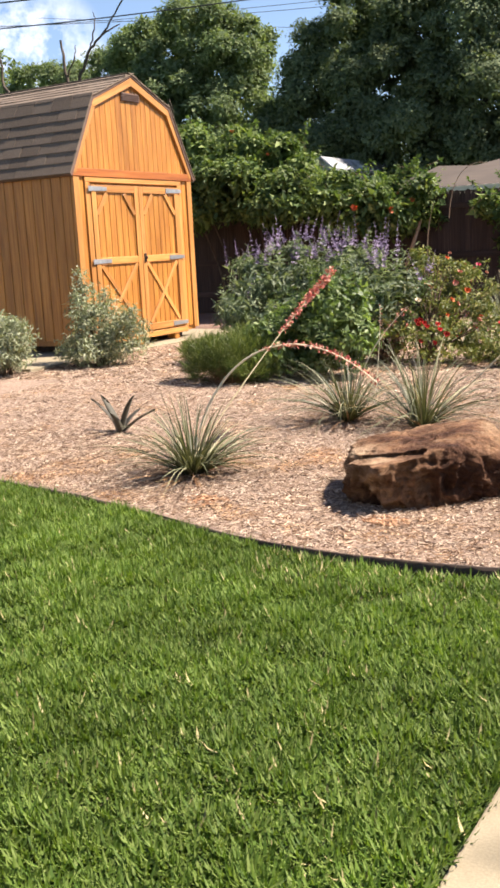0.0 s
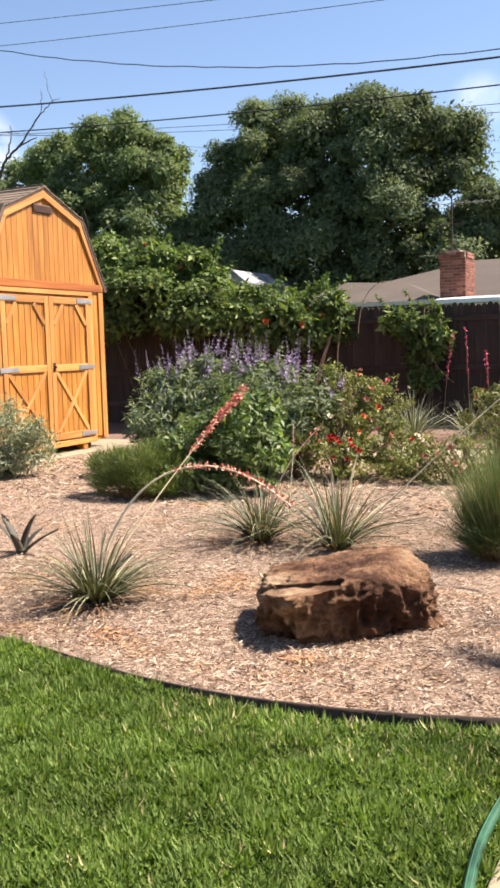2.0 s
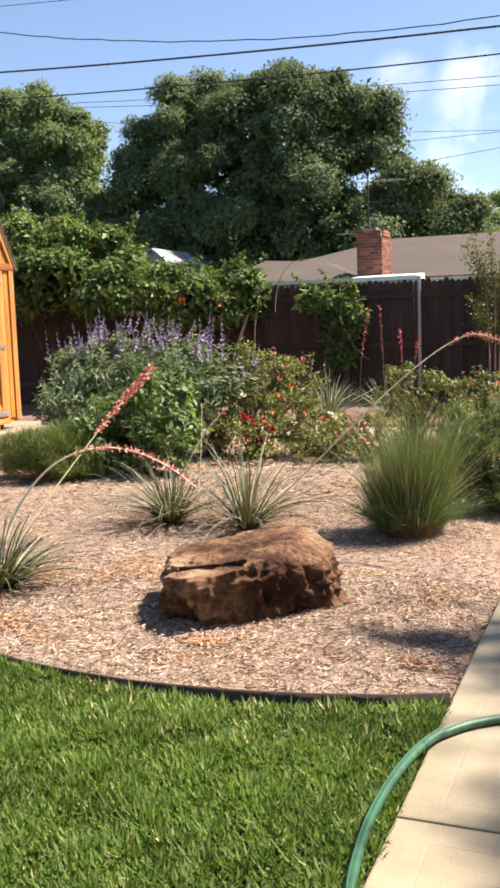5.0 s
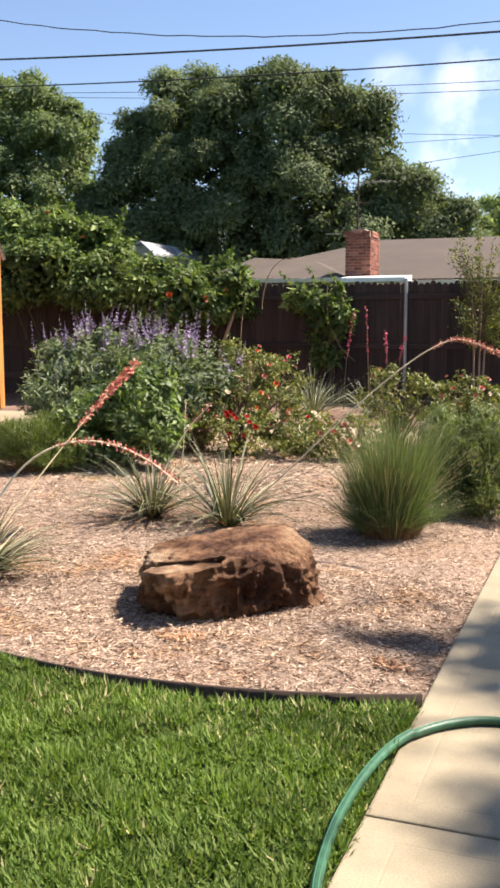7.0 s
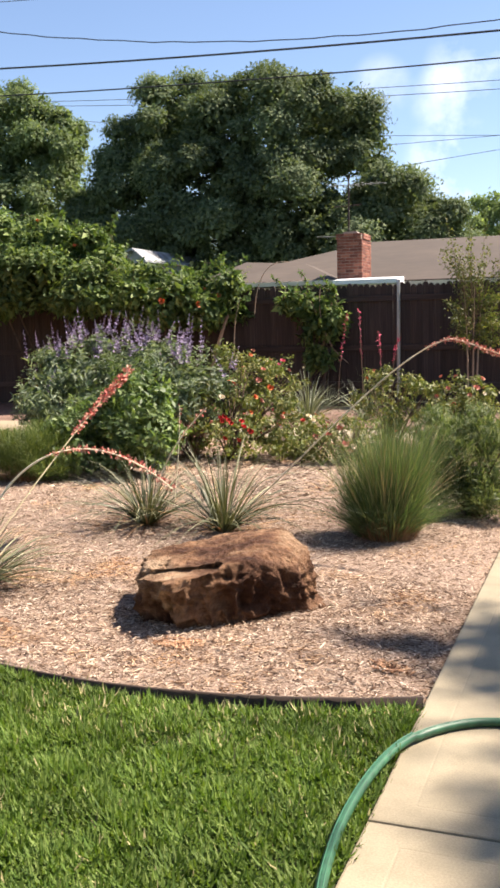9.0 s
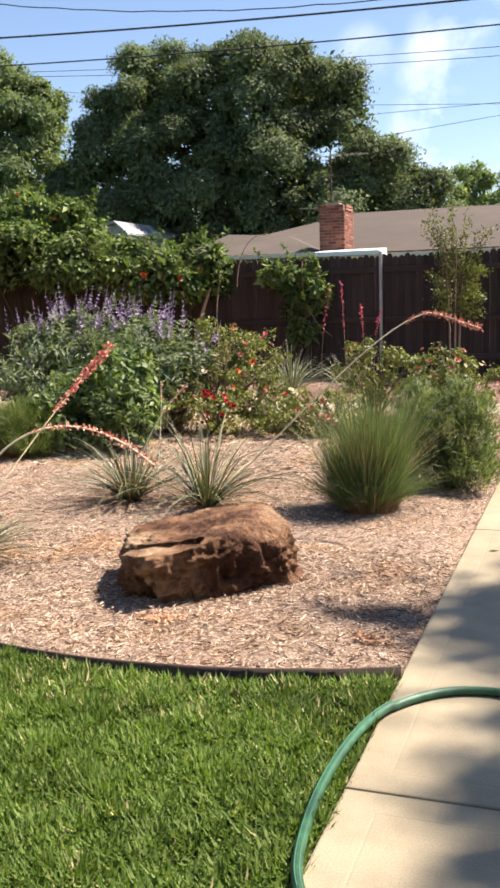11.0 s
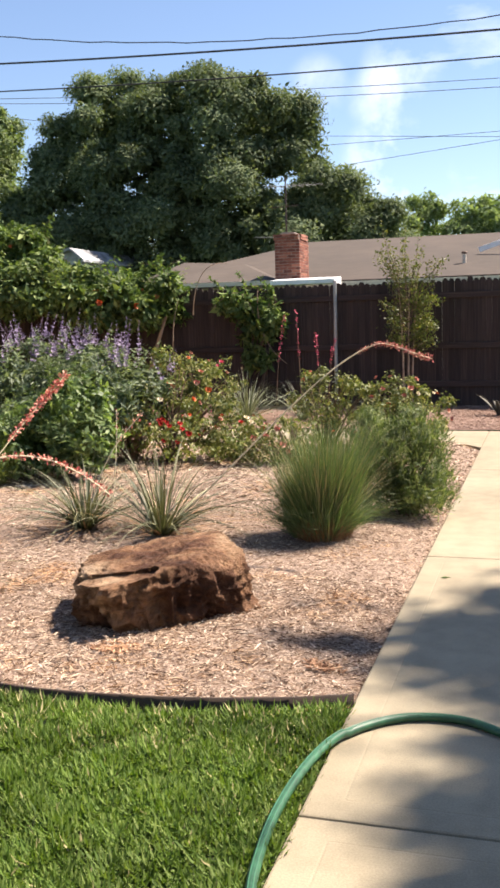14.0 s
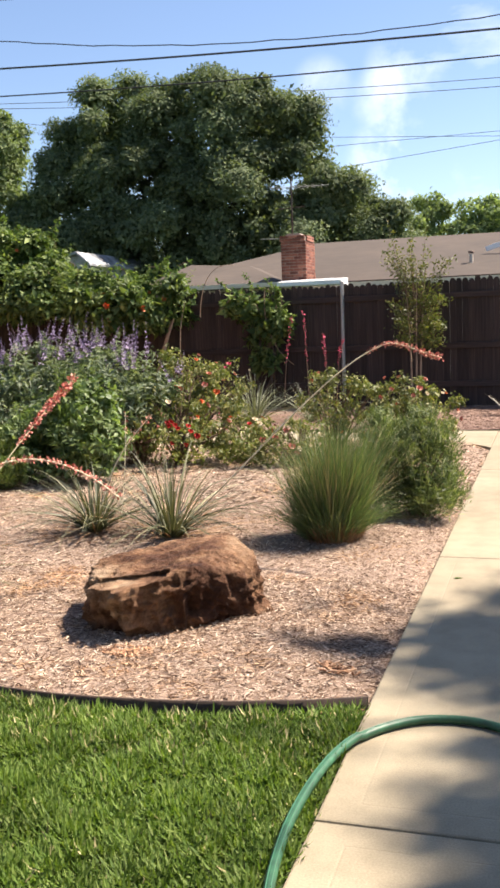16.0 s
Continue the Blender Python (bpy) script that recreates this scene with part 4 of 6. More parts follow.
# ---- the wooden fence ----
fence = thing("fence", (0, 0, 0), "tall dark weathered wooden privacy fence with dog-eared pickets", "fence")
PW = 0.093


def picket_mesh(h):
    return bm_mesh("picket", prism([(-PW / 2 + 0.0004, 0.0), (PW / 2 - 0.0004, 0.0), (PW / 2 - 0.0004, h - 0.045), (PW / 2 - 0.012, h - 0.018), (PW / 2 - 0.03, h), (-PW / 2 + 0.03, h), (-PW / 2 + 0.012, h - 0.018), (-PW / 2 + 0.0004, h - 0.045)], -0.009, 0.009, 1), M_FENCE)


pickets = [picket_mesh(h) for h in (1.94, 1.955, 1.97)]
rf = random.Random(9)
x = -19.0
while x < 7.0:
    gap = rf.choice((-0.001,) * 8 + (0.002,)) if -3.0 < x < 1.0 else -0.001
    lift = 0.0 if x < -1.5 else 0.02
    part_mesh("picket", rf.choice(pickets), fence, place=pose(x, FENCE_Y + 0.03 + rf.uniform(-.005, .005), -0.03 + lift + rf.uniform(-.014, .010), 0, rf.uniform(-.12, .12), 0))
    x += PW + gap
FY = FENCE_Y + 0.03
for z in (0.35, 0.93, 1.70):
    xx = -19.0
    while xx < 7.0:
        board("rail", (xx + 0.003, FY - 0.03, z + rf.uniform(-.006, .006)), (xx + 2.397, FY - 0.03, z + rf.uniform(-.006, .006)), 0.088, 0.038, (0, 1, 0), M_FENCE, fence)
        xx += 2.4
xp = -3.12
pts = [(xp, FY - 0.075, -0.05), (xp, FY - 0.075, 1.96)]
post = part_mesh("fence_post", tubes_mesh("fence_post", [(pts, 0.028)], M_ZINC, 12), fence, "round galvanised steel post")
part("post_cap", box((xp - 0.03, FY - 0.105, 1.955), (xp + 0.03, FY - 0.045, 1.975), 0.008), M_ZINC, post)

# ---- the house behind the fence ----
house = thing("neighbour_house", (0, 0, 0), "low brick house with brown shingle hip roof behind the fence", "house")
EY, RY, RZ, EZ = 22.6, 28.0, 3.62, 2.28


def hip_roof(x0, x1, y0, y1, ez, rz, hipl, hipr, name):
    ym = (y0 + y1) / 2
    bm = bmesh.new()
    lo = [bm.verts.new(p) for p in ((x0, y0, ez), (x1, y0, ez), (x1, y1, ez), (x0, y1, ez))]
    dn = [bm.verts.new((v.co.x, v.co.y, ez - 0.14)) for v in lo]
    a, b = bm.verts.new((x0 + hipl, ym, rz)), bm.verts.new((x1 - hipr, ym, rz))
    for f in ((lo[0], lo[1], b, a), (lo[1], lo[2], b), (lo[2], lo[3], a, b), (lo[3], lo[0], a), (dn[3], dn[2], dn[1], dn[0])):
        bm.faces.new(f)
    for i in range(4):
        bm.faces.new((dn[i], dn[(i + 1) % 4], lo[(i + 1) % 4], lo[i]))
    return part(name, bm, M_ROOF, house)


board("eave_fascia", (-10.3, EY - 0.015, EZ - 0.09), (12.0, EY - 0.015, EZ - 0.07), 0.10, 0.025, (0, 1, 0), M_EAVE, house, "white eave board tinted cream for bounced light")
hip_roof(-10.3, 12.0, EY, 33.4, EZ, RZ, 3.8, 5.4, "roof")
part("wall", box((-9.8, EY + 0.5, -0.05), (11.5, 32.9, EZ - 0.1)), M_BEIGE, house, "beige rendered wall")
# a lower wing towards the fence
bm = bmesh.new()
wv = [(-9.5, 22.0, 2.33), (-5.9, 22.0, 2.31), (-5.9, 27.0, 2.31), (-9.5, 27.0, 2.33), (-9.0, 24.4, 2.96), (-7.4, 24.4, 2.86)]
wb = [bm.verts.new(v) for v in wv]
wd = [bm.verts.new((v[0], v[1], 2.18)) for v in wv[:4]]
for f in ((0, 1, 5, 4), (1, 2, 5), (2, 3, 4, 5), (3, 0, 4)):
    bm.faces.new([wb[i] for i in f])
for i in range(4):
    bm.faces.new((wd[i], wd[(i + 1) % 4], wb[(i + 1) % 4], wb[i]))
part("wing_roof", bm, M_ROOF, house)
part("wing_wall", box((-9.2, 22.4, -0.05), (-6.2, 26.8, 2.25)), M_BEIGE, house)
board("fascia", (-9.55, 21.985, 2.26), (-5.9, 21.985, 2.26), 0.10, 0.025, (0, 1, 0), M_EAVE, house, "white eave board tinted cream for bounced light")
part("porch_cover", prism([(21.2, 2.17), (21.97, 2.17), (21.97, 2.33), (21.2, 2.26)], -5.80, -4.36, 0), M_WHITE, house, "bright white sloping porch cover")

# the chimney, brick by brick
CX0, CX1, CY0, CY1, CZ0, CZ1 = -5.90, -5.319, 22.0, 22.878, 2.335, 3.31
chimney = part("chimney", box((CX0 + 0.012, CY0 + 0.012, CZ0 - 0.15), (CX1 - 0.012, CY1 - 0.012, CZ1)), M_MORTAR, house, "red brick chimney with corbelled top")
brick_me = bm_mesh("brick", box((0, 0, 0), (0.187, 0.09, 0.057), 0.004), M_BRICK)
half_me = bm_mesh("brick", box((0, 0, 0), (0.09, 0.09, 0.057), 0.004), M_BRICK)


def brick_row(start, length, half_first, at):
    """Bricks end to end along a side; at(d) gives the pose d metres along it."""
    d = start
    if half_first:
        part_mesh("brick", half_me, chimney, place=at(d))
        d += 0.1
    while d < start + length - 0.085:
        full = d + 0.187 <= start + length + 0.012
        part_mesh("brick", brick_me if full else half_me, chimney, place=at(d))
        d += 0.197 if full else 0.1


course = 0
z = CZ0
while z < CZ1 - 0.03:
    g = 0.02 if z > CZ1 - 0.14 else 0.0
    odd = course % 2 == 1
    for yy in (CY0 - g, CY1 + g - 0.09):
        brick_row(CX0 - g, CX1 - CX0 + 2 * g, odd, lambda d: pose(d, yy, z))
    for xx in (CX0 - g + 0.09, CX1 + g):
        brick_row(CY0 - g + 0.1, CY1 - CY0 + 2 * g - 0.2, not odd, lambda d: pose(xx, d, z, 0, 0, 90))
    z += 0.067
    course += 1
part("chimney_cap", prism([(CX0 + 0.05, CZ1 - 0.01), (CX1 - 0.05, CZ1 - 0.01), (CX1 - 0.16, CZ1 + 0.07), (CX0 + 0.16, CZ1 + 0.07)], CY0 + 0.06, CY1 - 0.06, 1), M_MORTAR, chimney)

# roof vent pipe and aerial
vent_pipe = part_mesh("vent_pipe", tubes_mesh("vent_pipe", [([(-1.82, 24.0, 2.5), (-1.82, 24.0, 2.82)], 0.045)], M_BEIGE, 10), house, "weathered beige roof vent pipe")
part_mesh("cowl", tubes_mesh("cowl", [([(-1.82, 24.0, 2.84), (-1.82, 24.0, 2.86), (-1.82, 24.0, 2.89), (-1.82, 24.0, 2.895)], (0.06, 0.07, 0.065, 0.01))], M_VENT, 10), vent_pipe)
board("barge_board", (-1.55, 25.0, 2.98), (-0.6, 25.0, 3.28), 0.12, 0.03, (0, 1, 0), M_WHITE, house, "white painted barge board")
AX, AY = -5.72, 22.4
aerial = thing("roof_aerial", (AX, AY, 3.2), "old metal television aerial on a mast", "aerial")
part_mesh("mast", tubes_mesh("mast", [([(0, 0, 0), (0, 0, 1.45)], 0.018)], M_DARK), aerial)
boom = part_mesh("boom", tubes_mesh("boom", [([(-0.4, -0.1, 1.24), (0.85, 0.12, 1.26)], 0.008)], M_AERIAL), aerial)
for k in range(8):
    x = -0.36 + 0.16 * k
    part_mesh("element", tubes_mesh("element", [([(x - 0.05, -0.45 + 0.02 * k, 1.24), (x + 0.05, 0.5 - 0.03 * k, 1.26)], 0.0036)], M_AERIAL, 4), boom)
part_mesh("lower_boom", tubes_mesh("lower_boom", [([(-0.75, -0.05, 0.12), (0.25, 0.05, 0.1)], 0.011)], M_AERIAL), aerial)
part_mesh("cross_arm", tubes_mesh("cross_arm", [([(-0.35, 0, 0.78), (0.3, 0, 0.8)], 0.01)], M_DARK), aerial)

# a pale building glimpsed between vine and trees
far_house = thing("far_house", (-16.75, 33.0, 0.38), "white gabled house mostly hidden by trees", "house")
part("wall", prism([(-1.0, -0.55), (0.5, -0.55), (0.5, 3.4), (0.1, 3.75), (-1.0, 3.55)], 0, 6, 1), M_PALE, far_house)
part("roof", prism([(-1.15, 3.5), (0.1, 3.78), (0.65, 3.35), (0.65, 3.43), (0.1, 3.88), (-1.15, 3.58)], -0.2, 6.4, 1), M_PALE, far_house, "pale painted gable roof")

# ---- overhead cables ----
def cable(name, p, q, sag, radius, mat, label, wave=0.0):
    p, q = Vector(p), Vector(q)
    pts = []
    for i in range(81):
        t = i / 80
        c = p.lerp(q, t)
        c.z -= sag * 4 * t * (1 - t)
        if wave:
            c.z += wave * (math.sin(t * 190) + 0.6 * math.sin(t * 83 + 1))
        pts.append(c)
    ob = part_mesh(name, tubes_mesh(name, [(pts, radius)], mat, 6))
    return tagged(ob, label, "cable", "cables overhead")


BLACK, GREY = "black overhead power cable against the sky", "thin grey overhead line"
cable("cable", (-24, 18, 7.70), (8, 18, 6.10), 0.462, 0.018, M_WIRE, BLACK)
cable("cable", (-24, 18.2, 7.15), (8, 18.2, 5.83), 0.513, 0.013, M_WIRE, BLACK)
cable("cable", (-22, 18, 10.66), (10, 18, 8.08), 2.849, 0.010, M_WIRE, "twisted sagging black service cable", 0.009)
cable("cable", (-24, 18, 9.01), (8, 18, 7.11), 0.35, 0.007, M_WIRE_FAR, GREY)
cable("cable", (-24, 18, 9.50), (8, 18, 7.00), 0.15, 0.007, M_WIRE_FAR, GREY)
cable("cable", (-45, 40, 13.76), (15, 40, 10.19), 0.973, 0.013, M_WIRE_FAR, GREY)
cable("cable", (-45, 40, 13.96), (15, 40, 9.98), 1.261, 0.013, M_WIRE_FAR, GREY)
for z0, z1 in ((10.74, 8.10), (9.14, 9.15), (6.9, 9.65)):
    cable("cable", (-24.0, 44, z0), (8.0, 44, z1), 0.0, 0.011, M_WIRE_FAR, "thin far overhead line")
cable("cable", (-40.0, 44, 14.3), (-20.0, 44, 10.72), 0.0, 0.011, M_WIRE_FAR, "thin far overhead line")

# ---- the boulder ----
def boulder():
    """A blocky stone: broken planes round a centre, roughened, with a thin slab split off along the near left of its top."""
    c = np.array((-1.67, 4.50, 0.15))
    planes = (((-0.93, -0.33, 0.14), 0.372), ((-0.36, -0.88, -0.46), 0.362), ((0.655, -0.75, -0.16), 0.268), ((0.90, -0.05, 0.36), 0.36), ((0.75, 0.66, 0.15), 0.41), ((0.0, 1.0, 0.1), 0.36), ((-0.65, 0.76, 0.1), 0.38),
              ((-0.15, -0.07, 0.985), 0.131), ((0.40, -0.05, 0.90), 0.232), ((0.60, -0.50, 0.62), 0.345), ((0, 0, -1.0), 0.21))
    N = np.array([unit(np.array(p[0])) for p in planes])
    H = np.array([p[1] for p in planes])
    res = 104
    V, F = [], []
    g = np.tan(np.linspace(-1, 1, res) * math.pi / 4)
    for axis in range(3):
        for sgn in (-1, 1):
            k = len(V)
            for a in g:
                for b in g:
                    d = [a, b]
                    d.insert(axis, sgn)
                    V.append(d)
            for i in range(res - 1):
                for j in range(res - 1):
                    q = (k + i * res + j, k + i * res + j + 1, k + (i + 1) * res + j + 1, k + (i + 1) * res + j)
                    F.append(q if (sgn > 0) == (axis != 1) else q[::-1])
    D = unit(np.array(V, float))
    dots = np.maximum(D @ N.T, 1e-3)
    R = (np.sum((dots / H) ** 26, axis=1)) ** (-1 / 26)
    out = []
    for d, rad in zip(D, R):
        p = Vector(c + d * rad)
        side = 1.0 - min(1.0, max(0.0, d[2] * 2.2))
        n5 = noise.noise(p * 5.0)
        pit = abs(noise.noise(p * 5.0 + Vector((1, 7, 2)))) * 0.06 + abs(noise.noise(Vector((p.x * 17, p.y * 17, p.z * 8)))) * 0.085 + abs(noise.noise(p * 28.0)) * 0.03
        cleft = 0.035 * abs(noise.noise(Vector((p.x * 2.5, p.y * 2.5, p.z * 20))))
        foot = 0.05 * max(0.0, 1 - p.z / 0.07) * (0.4 + noise.noise(Vector((p.x * 13, p.y * 13, 5.0)))) if p.z < 0.07 and d[1] < 0 else 0.0
        amount = 0.022 * n5 - side * (pit + cleft) + side * 0.052 - foot - (1 - side) * (0.016 * abs(noise.noise(p * 9.0)) + 0.012 * abs(noise.noise(p * 24.0)))
        p = p + Vector(d) * amount
        if p.x < -1.58 and p.z > 0.17:
            rim = 4.265 + 0.03 * noise.noise((p.x * 7, 2.0, 0.0)) - 0.10 * max(0.0, p.x + 1.74)
            shelf = 0.208 + 0.15 * (p.x + 1.9) + 0.010 * noise.noise((p.x * 12, p.y * 12, 1.0))
            if p.y < rim:
                p.z = min(p.z, shelf)
            elif p.y < rim + 0.014:
                p.z, p.y = min(p.z, shelf + 0.004), p.y + 0.022
        p += 0.004 * noise.noise_vector(p * 45) + 0.006 * noise.noise_vector(p * 22)
        out.append(tuple(p))
    me = fast_mesh("boulder", out, F, M_ROCK, False)
    bm = bmesh.new()
    bm.from_mesh(me)
    bmesh.ops.remove_doubles(bm, verts=bm.verts, dist=0.0002)
    bm.to_mesh(me)
    bm.free()
    return tagged(new("boulder", me), "weathered brown sandstone boulder with a split top lying on the mulch", "boulder")


boulder()

# ---- the hose ----
HOSE = [(-0.05, 0.9), (-0.14, 1.5), (-0.32, 1.95), (-0.50, 2.2), (-0.585, 2.36), (-0.625, 2.6), (-0.635, 2.83), (-0.62, 3.07), (-0.58, 3.26), (-0.51, 3.39), (-0.41, 3.485), (-0.305, 3.525), (-0.19, 3.52), (-0.08, 3.46), (0.10, 3.30), (0.25, 3.0), (0.33, 2.4), (0.34, 1.6)]
hp = []
for i in range(len(HOSE) - 1):
    p0, p1, p2, p3 = (Vector(HOSE[max(0, min(len(HOSE) - 1, i + d))]) for d in (-1, 0, 1, 2))
    for s in range(8):
        t = s / 8
        c = 0.5 * (2 * p1 + (p2 - p0) * t + (2 * p0 - 5 * p1 + 4 * p2 - p3) * t * t + (3 * p1 - p0 - 3 * p2 + p3) * t ** 3)
        hp.append(Vector((c.x, c.y, 0.016 if c.x > WALK_X + 0.03 else 0.022)))
hose = thing("garden_hose", (0, 0, 0), "green rubber garden hose looping across the walk", "hose")
part_mesh("tube", tubes_mesh("tube", [(hp, 0.0145)], M_HOSE, 12), hose)
for dx in (-0.006, 0.006):
    part_mesh("stripe", tubes_mesh("stripe", [([p + Vector((dx, 0, 0.0128)) for p in hp], 0.0022)], M_HOSE_STRIPE, 5), hose, "pale raised stripe")


# ---- plants ----
def strips(base, way, out, length, width, bend, segs=4, taper=1.0, droop=0.45):
    """Curved tapering blades: places, first ways, bending ways, lengths, widths, bends (arrays)."""
    n = len(base)
    y = unit(way)
    x = unit(np.cross(y, out))
    t = np.linspace(0, 1, segs + 1)
    mid = base[:, None] + y[:, None] * (length[:, None] * t)[:, :, None] + out[:, None] * (bend[:, None] * t ** 2)[:, :, None]
    mid[:, :, 2] -= (np.abs(bend)[:, None] * droop * t ** 3)
    w = width[:, None] * np.clip(1.02 - t ** 2.2 * taper, 0.03, 1)[None]
    a, b = mid - x[:, None] * w[:, :, None] / 2, mid + x[:, None] * w[:, :, None] / 2
    v = np.stack([a, b], 2).reshape(-1, 3)
    k = 2 * (segs + 1)
    f = np.array([(2 * i, 2 * i + 1, 2 * i + 3, 2 * i + 2) for i in range(segs)])
    return v, (f[None] + (np.arange(n) * k)[:, None, None]).reshape(-1, 4)


def tuft_mesh(name, n, lo, hi, lean0, lean1, width, bend, base_r, mat, segs=4, taper=1.0, sway=0.0, droop=0.45):
    w = rng.uniform(0, 2 * np.pi, n)
    lean = lean0 + (lean1 - lean0) * rng.random(n) ** 0.65
    out = np.stack([np.cos(w), np.sin(w), np.zeros(n)], 1)
    way = out * np.sin(lean)[:, None] + np.array((0, 0, 1)) * np.cos(lean)[:, None]
    length = rng.uniform(lo, hi, n)
    base = out * (base_r * rng.random(n) ** 0.5)[:, None]
    if sway:
        w2 = w + rng.normal(0, sway, n)
        out = np.stack([np.cos(w2), np.sin(w2), np.zeros(n)], 1)
    v, f = strips(base, way, out, length, width * rng.uniform(0.7, 1.2, n), bend * length * rng.uniform(0.2, 1.0, n) * (np.sin(lean) + 0.25 * (sway > 0)), segs, taper, droop)
    return fast_mesh(name, v, f, mat)


PETAL_V = ((0, 0, 0), (0.3, 0.4, 0.12), (0.2, 0.9, 0.3), (-0.2, 0.9, 0.3), (-0.3, 0.4, 0.12))
PETAL_F = ((0, 1, 2), (0, 2, 3), (0, 3, 4))


def flower_mesh(name, mat, radius, petals=9):
    """An open many-petalled bloom."""
    w = np.arange(petals) * 2.4
    tilt = np.linspace(0.25, 1.1, petals)
    way = np.stack([np.cos(w) * np.cos(tilt), np.sin(w) * np.cos(tilt), np.sin(tilt)], 1)
    nrm = np.stack([-np.cos(w) * np.sin(tilt), -np.sin(w) * np.sin(tilt), np.cos(tilt)], 1)
    v, f = scatter(PETAL_V, PETAL_F, np.zeros((petals, 3)), way, nrm, np.linspace(radius, radius * 0.6, petals), np.full(petals, 1.6))
    return fast_mesh(name, v, f, mat)


def spike_mesh(name, height, radius, n, mat):
    """A tapering flower spike of small florets."""
    t = rng.random(n)
    w = rng.uniform(0, 2 * np.pi, n)
    r = radius * (1 - t * 0.85) * (0.6 + 0.4 * np.sin(t * 40))
    at = np.stack([np.cos(w) * r * 0.5, np.sin(w) * r * 0.5, t * height], 1)
    way = np.stack([np.cos(w), np.sin(w), 0.4 + 0 * w], 1)
    v, f = scatter(PETAL_V, PETAL_F, at, way, np.array((0, 0, 1.0)) + 0 * at, np.maximum(r, 0.006) * 0.9)
    return fast_mesh(name, v, f, mat)


def floret_stalk(name, at, points, r0, r1, bloom_from, bloom_n, size, label, bloom_mat=M_CORAL, stem_mat=M_STALK):
    """A flower stalk along a curve, with small tubular florets on its upper length."""
    ob = thing(name, at, label, "flower stalk", "flower stalks")
    c = bezier(*points[:4], 28) if len(points) == 4 else bezier(*points[:4], 18)[:-1] + bezier(*points[3:], 10)
    o = Vector(at)
    c = [p - o for p in c]
    rad = [r0 + (r1 - r0) * i / 28 for i in range(29)]
    part_mesh("stem", tubes_mesh("stem", [(c, rad)], stem_mat, 6), ob)
    t = bloom_from + (1 - bloom_from) * rng.random(bloom_n)
    idx = np.minimum((t * 28).astype(int), 27)
    ca = np.array([tuple(p) for p in c])
    p = ca[idx] + (ca[idx + 1] - ca[idx]) * (t * 28 - idx)[:, None]
    d = unit(rng.normal(size=p.shape) + np.array((0, 0, 0.15)))
    fade = 0.55 + 0.45 * np.minimum(1, (t - bloom_from) / 0.25)
    v, f = scatter(PETAL_V, PETAL_F, p + d * 0.008, d, rng.normal(size=p.shape), size * fade * rng.uniform(0.6, 1.2, bloom_n), np.full(bloom_n, 0.8))
    part_mesh("floret_spray", fast_mesh("floret_spray", v, f, bloom_mat), ob, "coral tubular florets")["kind"] = "stuff"
    return ob


def yucca(at, n, reach, label, seed_bend=0.75, mat=M_YUCCA):
    ob = thing("yucca", at, label, "yucca", "yuccas in the bed")
    part_mesh("foliage", tuft_mesh("foliage", int(n * 1.25), reach * 0.5, reach * 1.05, 0.03, 1.0, 0.0095, seed_bend, 0.055, mat, 6, 0.95, 0.3, 0.7), ob)
    part_mesh("dry_skirt", tuft_mesh("dry_skirt", n // 4, reach * 0.4, reach * 0.8, 1.05, 1.5, 0.011, 0.3, 0.05, M_STRAW, 4, 0.95), ob, "dry straw-coloured lower leaves")
    return ob


YL = "grey-green red yucca with thin arching leaves growing in mulch"
yucca((-3.02, 4.42, 0.01), 210, 0.54, YL)
yucca((-2.90, 6.16, 0.01), 170, 0.64, YL, 0.9)
yucca((-2.31, 6.06, 0.01), 150, 0.80, YL, 0.9)
yucca((-3.9, 13.1, 0.01), 170, 0.85, "pale grey-green yucca by the dark fence", mat=M_YUCCA_PALE)
yucca((-3.15, 13.3, 0.01), 90, 0.8, "grey-green yucca with upright coral flower stalks", mat=M_YUCCA_PALE)

floret_stalk("flower_stalk", (-2.28, 6.1, 0.05), ((-2.28, 6.1, 0.05), (-1.75, 6.1, 0.50), (-1.20, 5.95, 1.12), (-0.88, 5.9, 1.21), (-0.80, 5.88, 1.235), (-0.68, 5.84, 1.16), (-0.55, 5.8, 1.13)), 0.0050, 0.0028, 0.58, 340, 0.019, "long straw-coloured yucca flower stalk leaning over the bed with coral tip")
floret_stalk("flower_stalk", (-3.0, 4.42, 0.15), ((-3.0, 4.42, 0.15), (-2.93, 4.55, 0.68), (-2.50, 4.68, 0.92), (-2.12, 4.92, 0.48)), 0.0075, 0.0035, 0.5, 260, 0.022, "arching straw-coloured yucca stalk with coral flowers")
floret_stalk("flower_stalk", (-3.02, 4.42, 0.1), ((-3.02, 4.42, 0.1), (-3.0, 4.9, 0.42), (-2.97, 5.45, 0.76), (-2.9, 6.0, 1.06)), 0.0046, 0.003, 0.62, 420, 0.030, "leaning yucca stalk thick with coral flowers", stem_mat=M_STEM)
floret_stalk("flower_stalk", (-2.85, 6.12, 0.1), ((-2.85, 6.12, 0.1), (-2.75, 6.1, 0.45), (-2.62, 6.1, 0.62), (-2.42, 6.1, 0.80)), 0.005, 0.003, 0.6, 40, 0.018, "thin straw-coloured yucca stalk with faded flowers")
floret_stalk("flower_stalk", (-2.7, 6.15, 0.1), ((-2.7, 6.15, 0.1), (-2.68, 6.2, 0.4), (-2.66, 6.2, 0.6), (-2.68, 6.25, 0.80)), 0.0028, 0.002, 0.7, 26, 0.016, "thin straw-coloured yucca stalk with faded flowers")
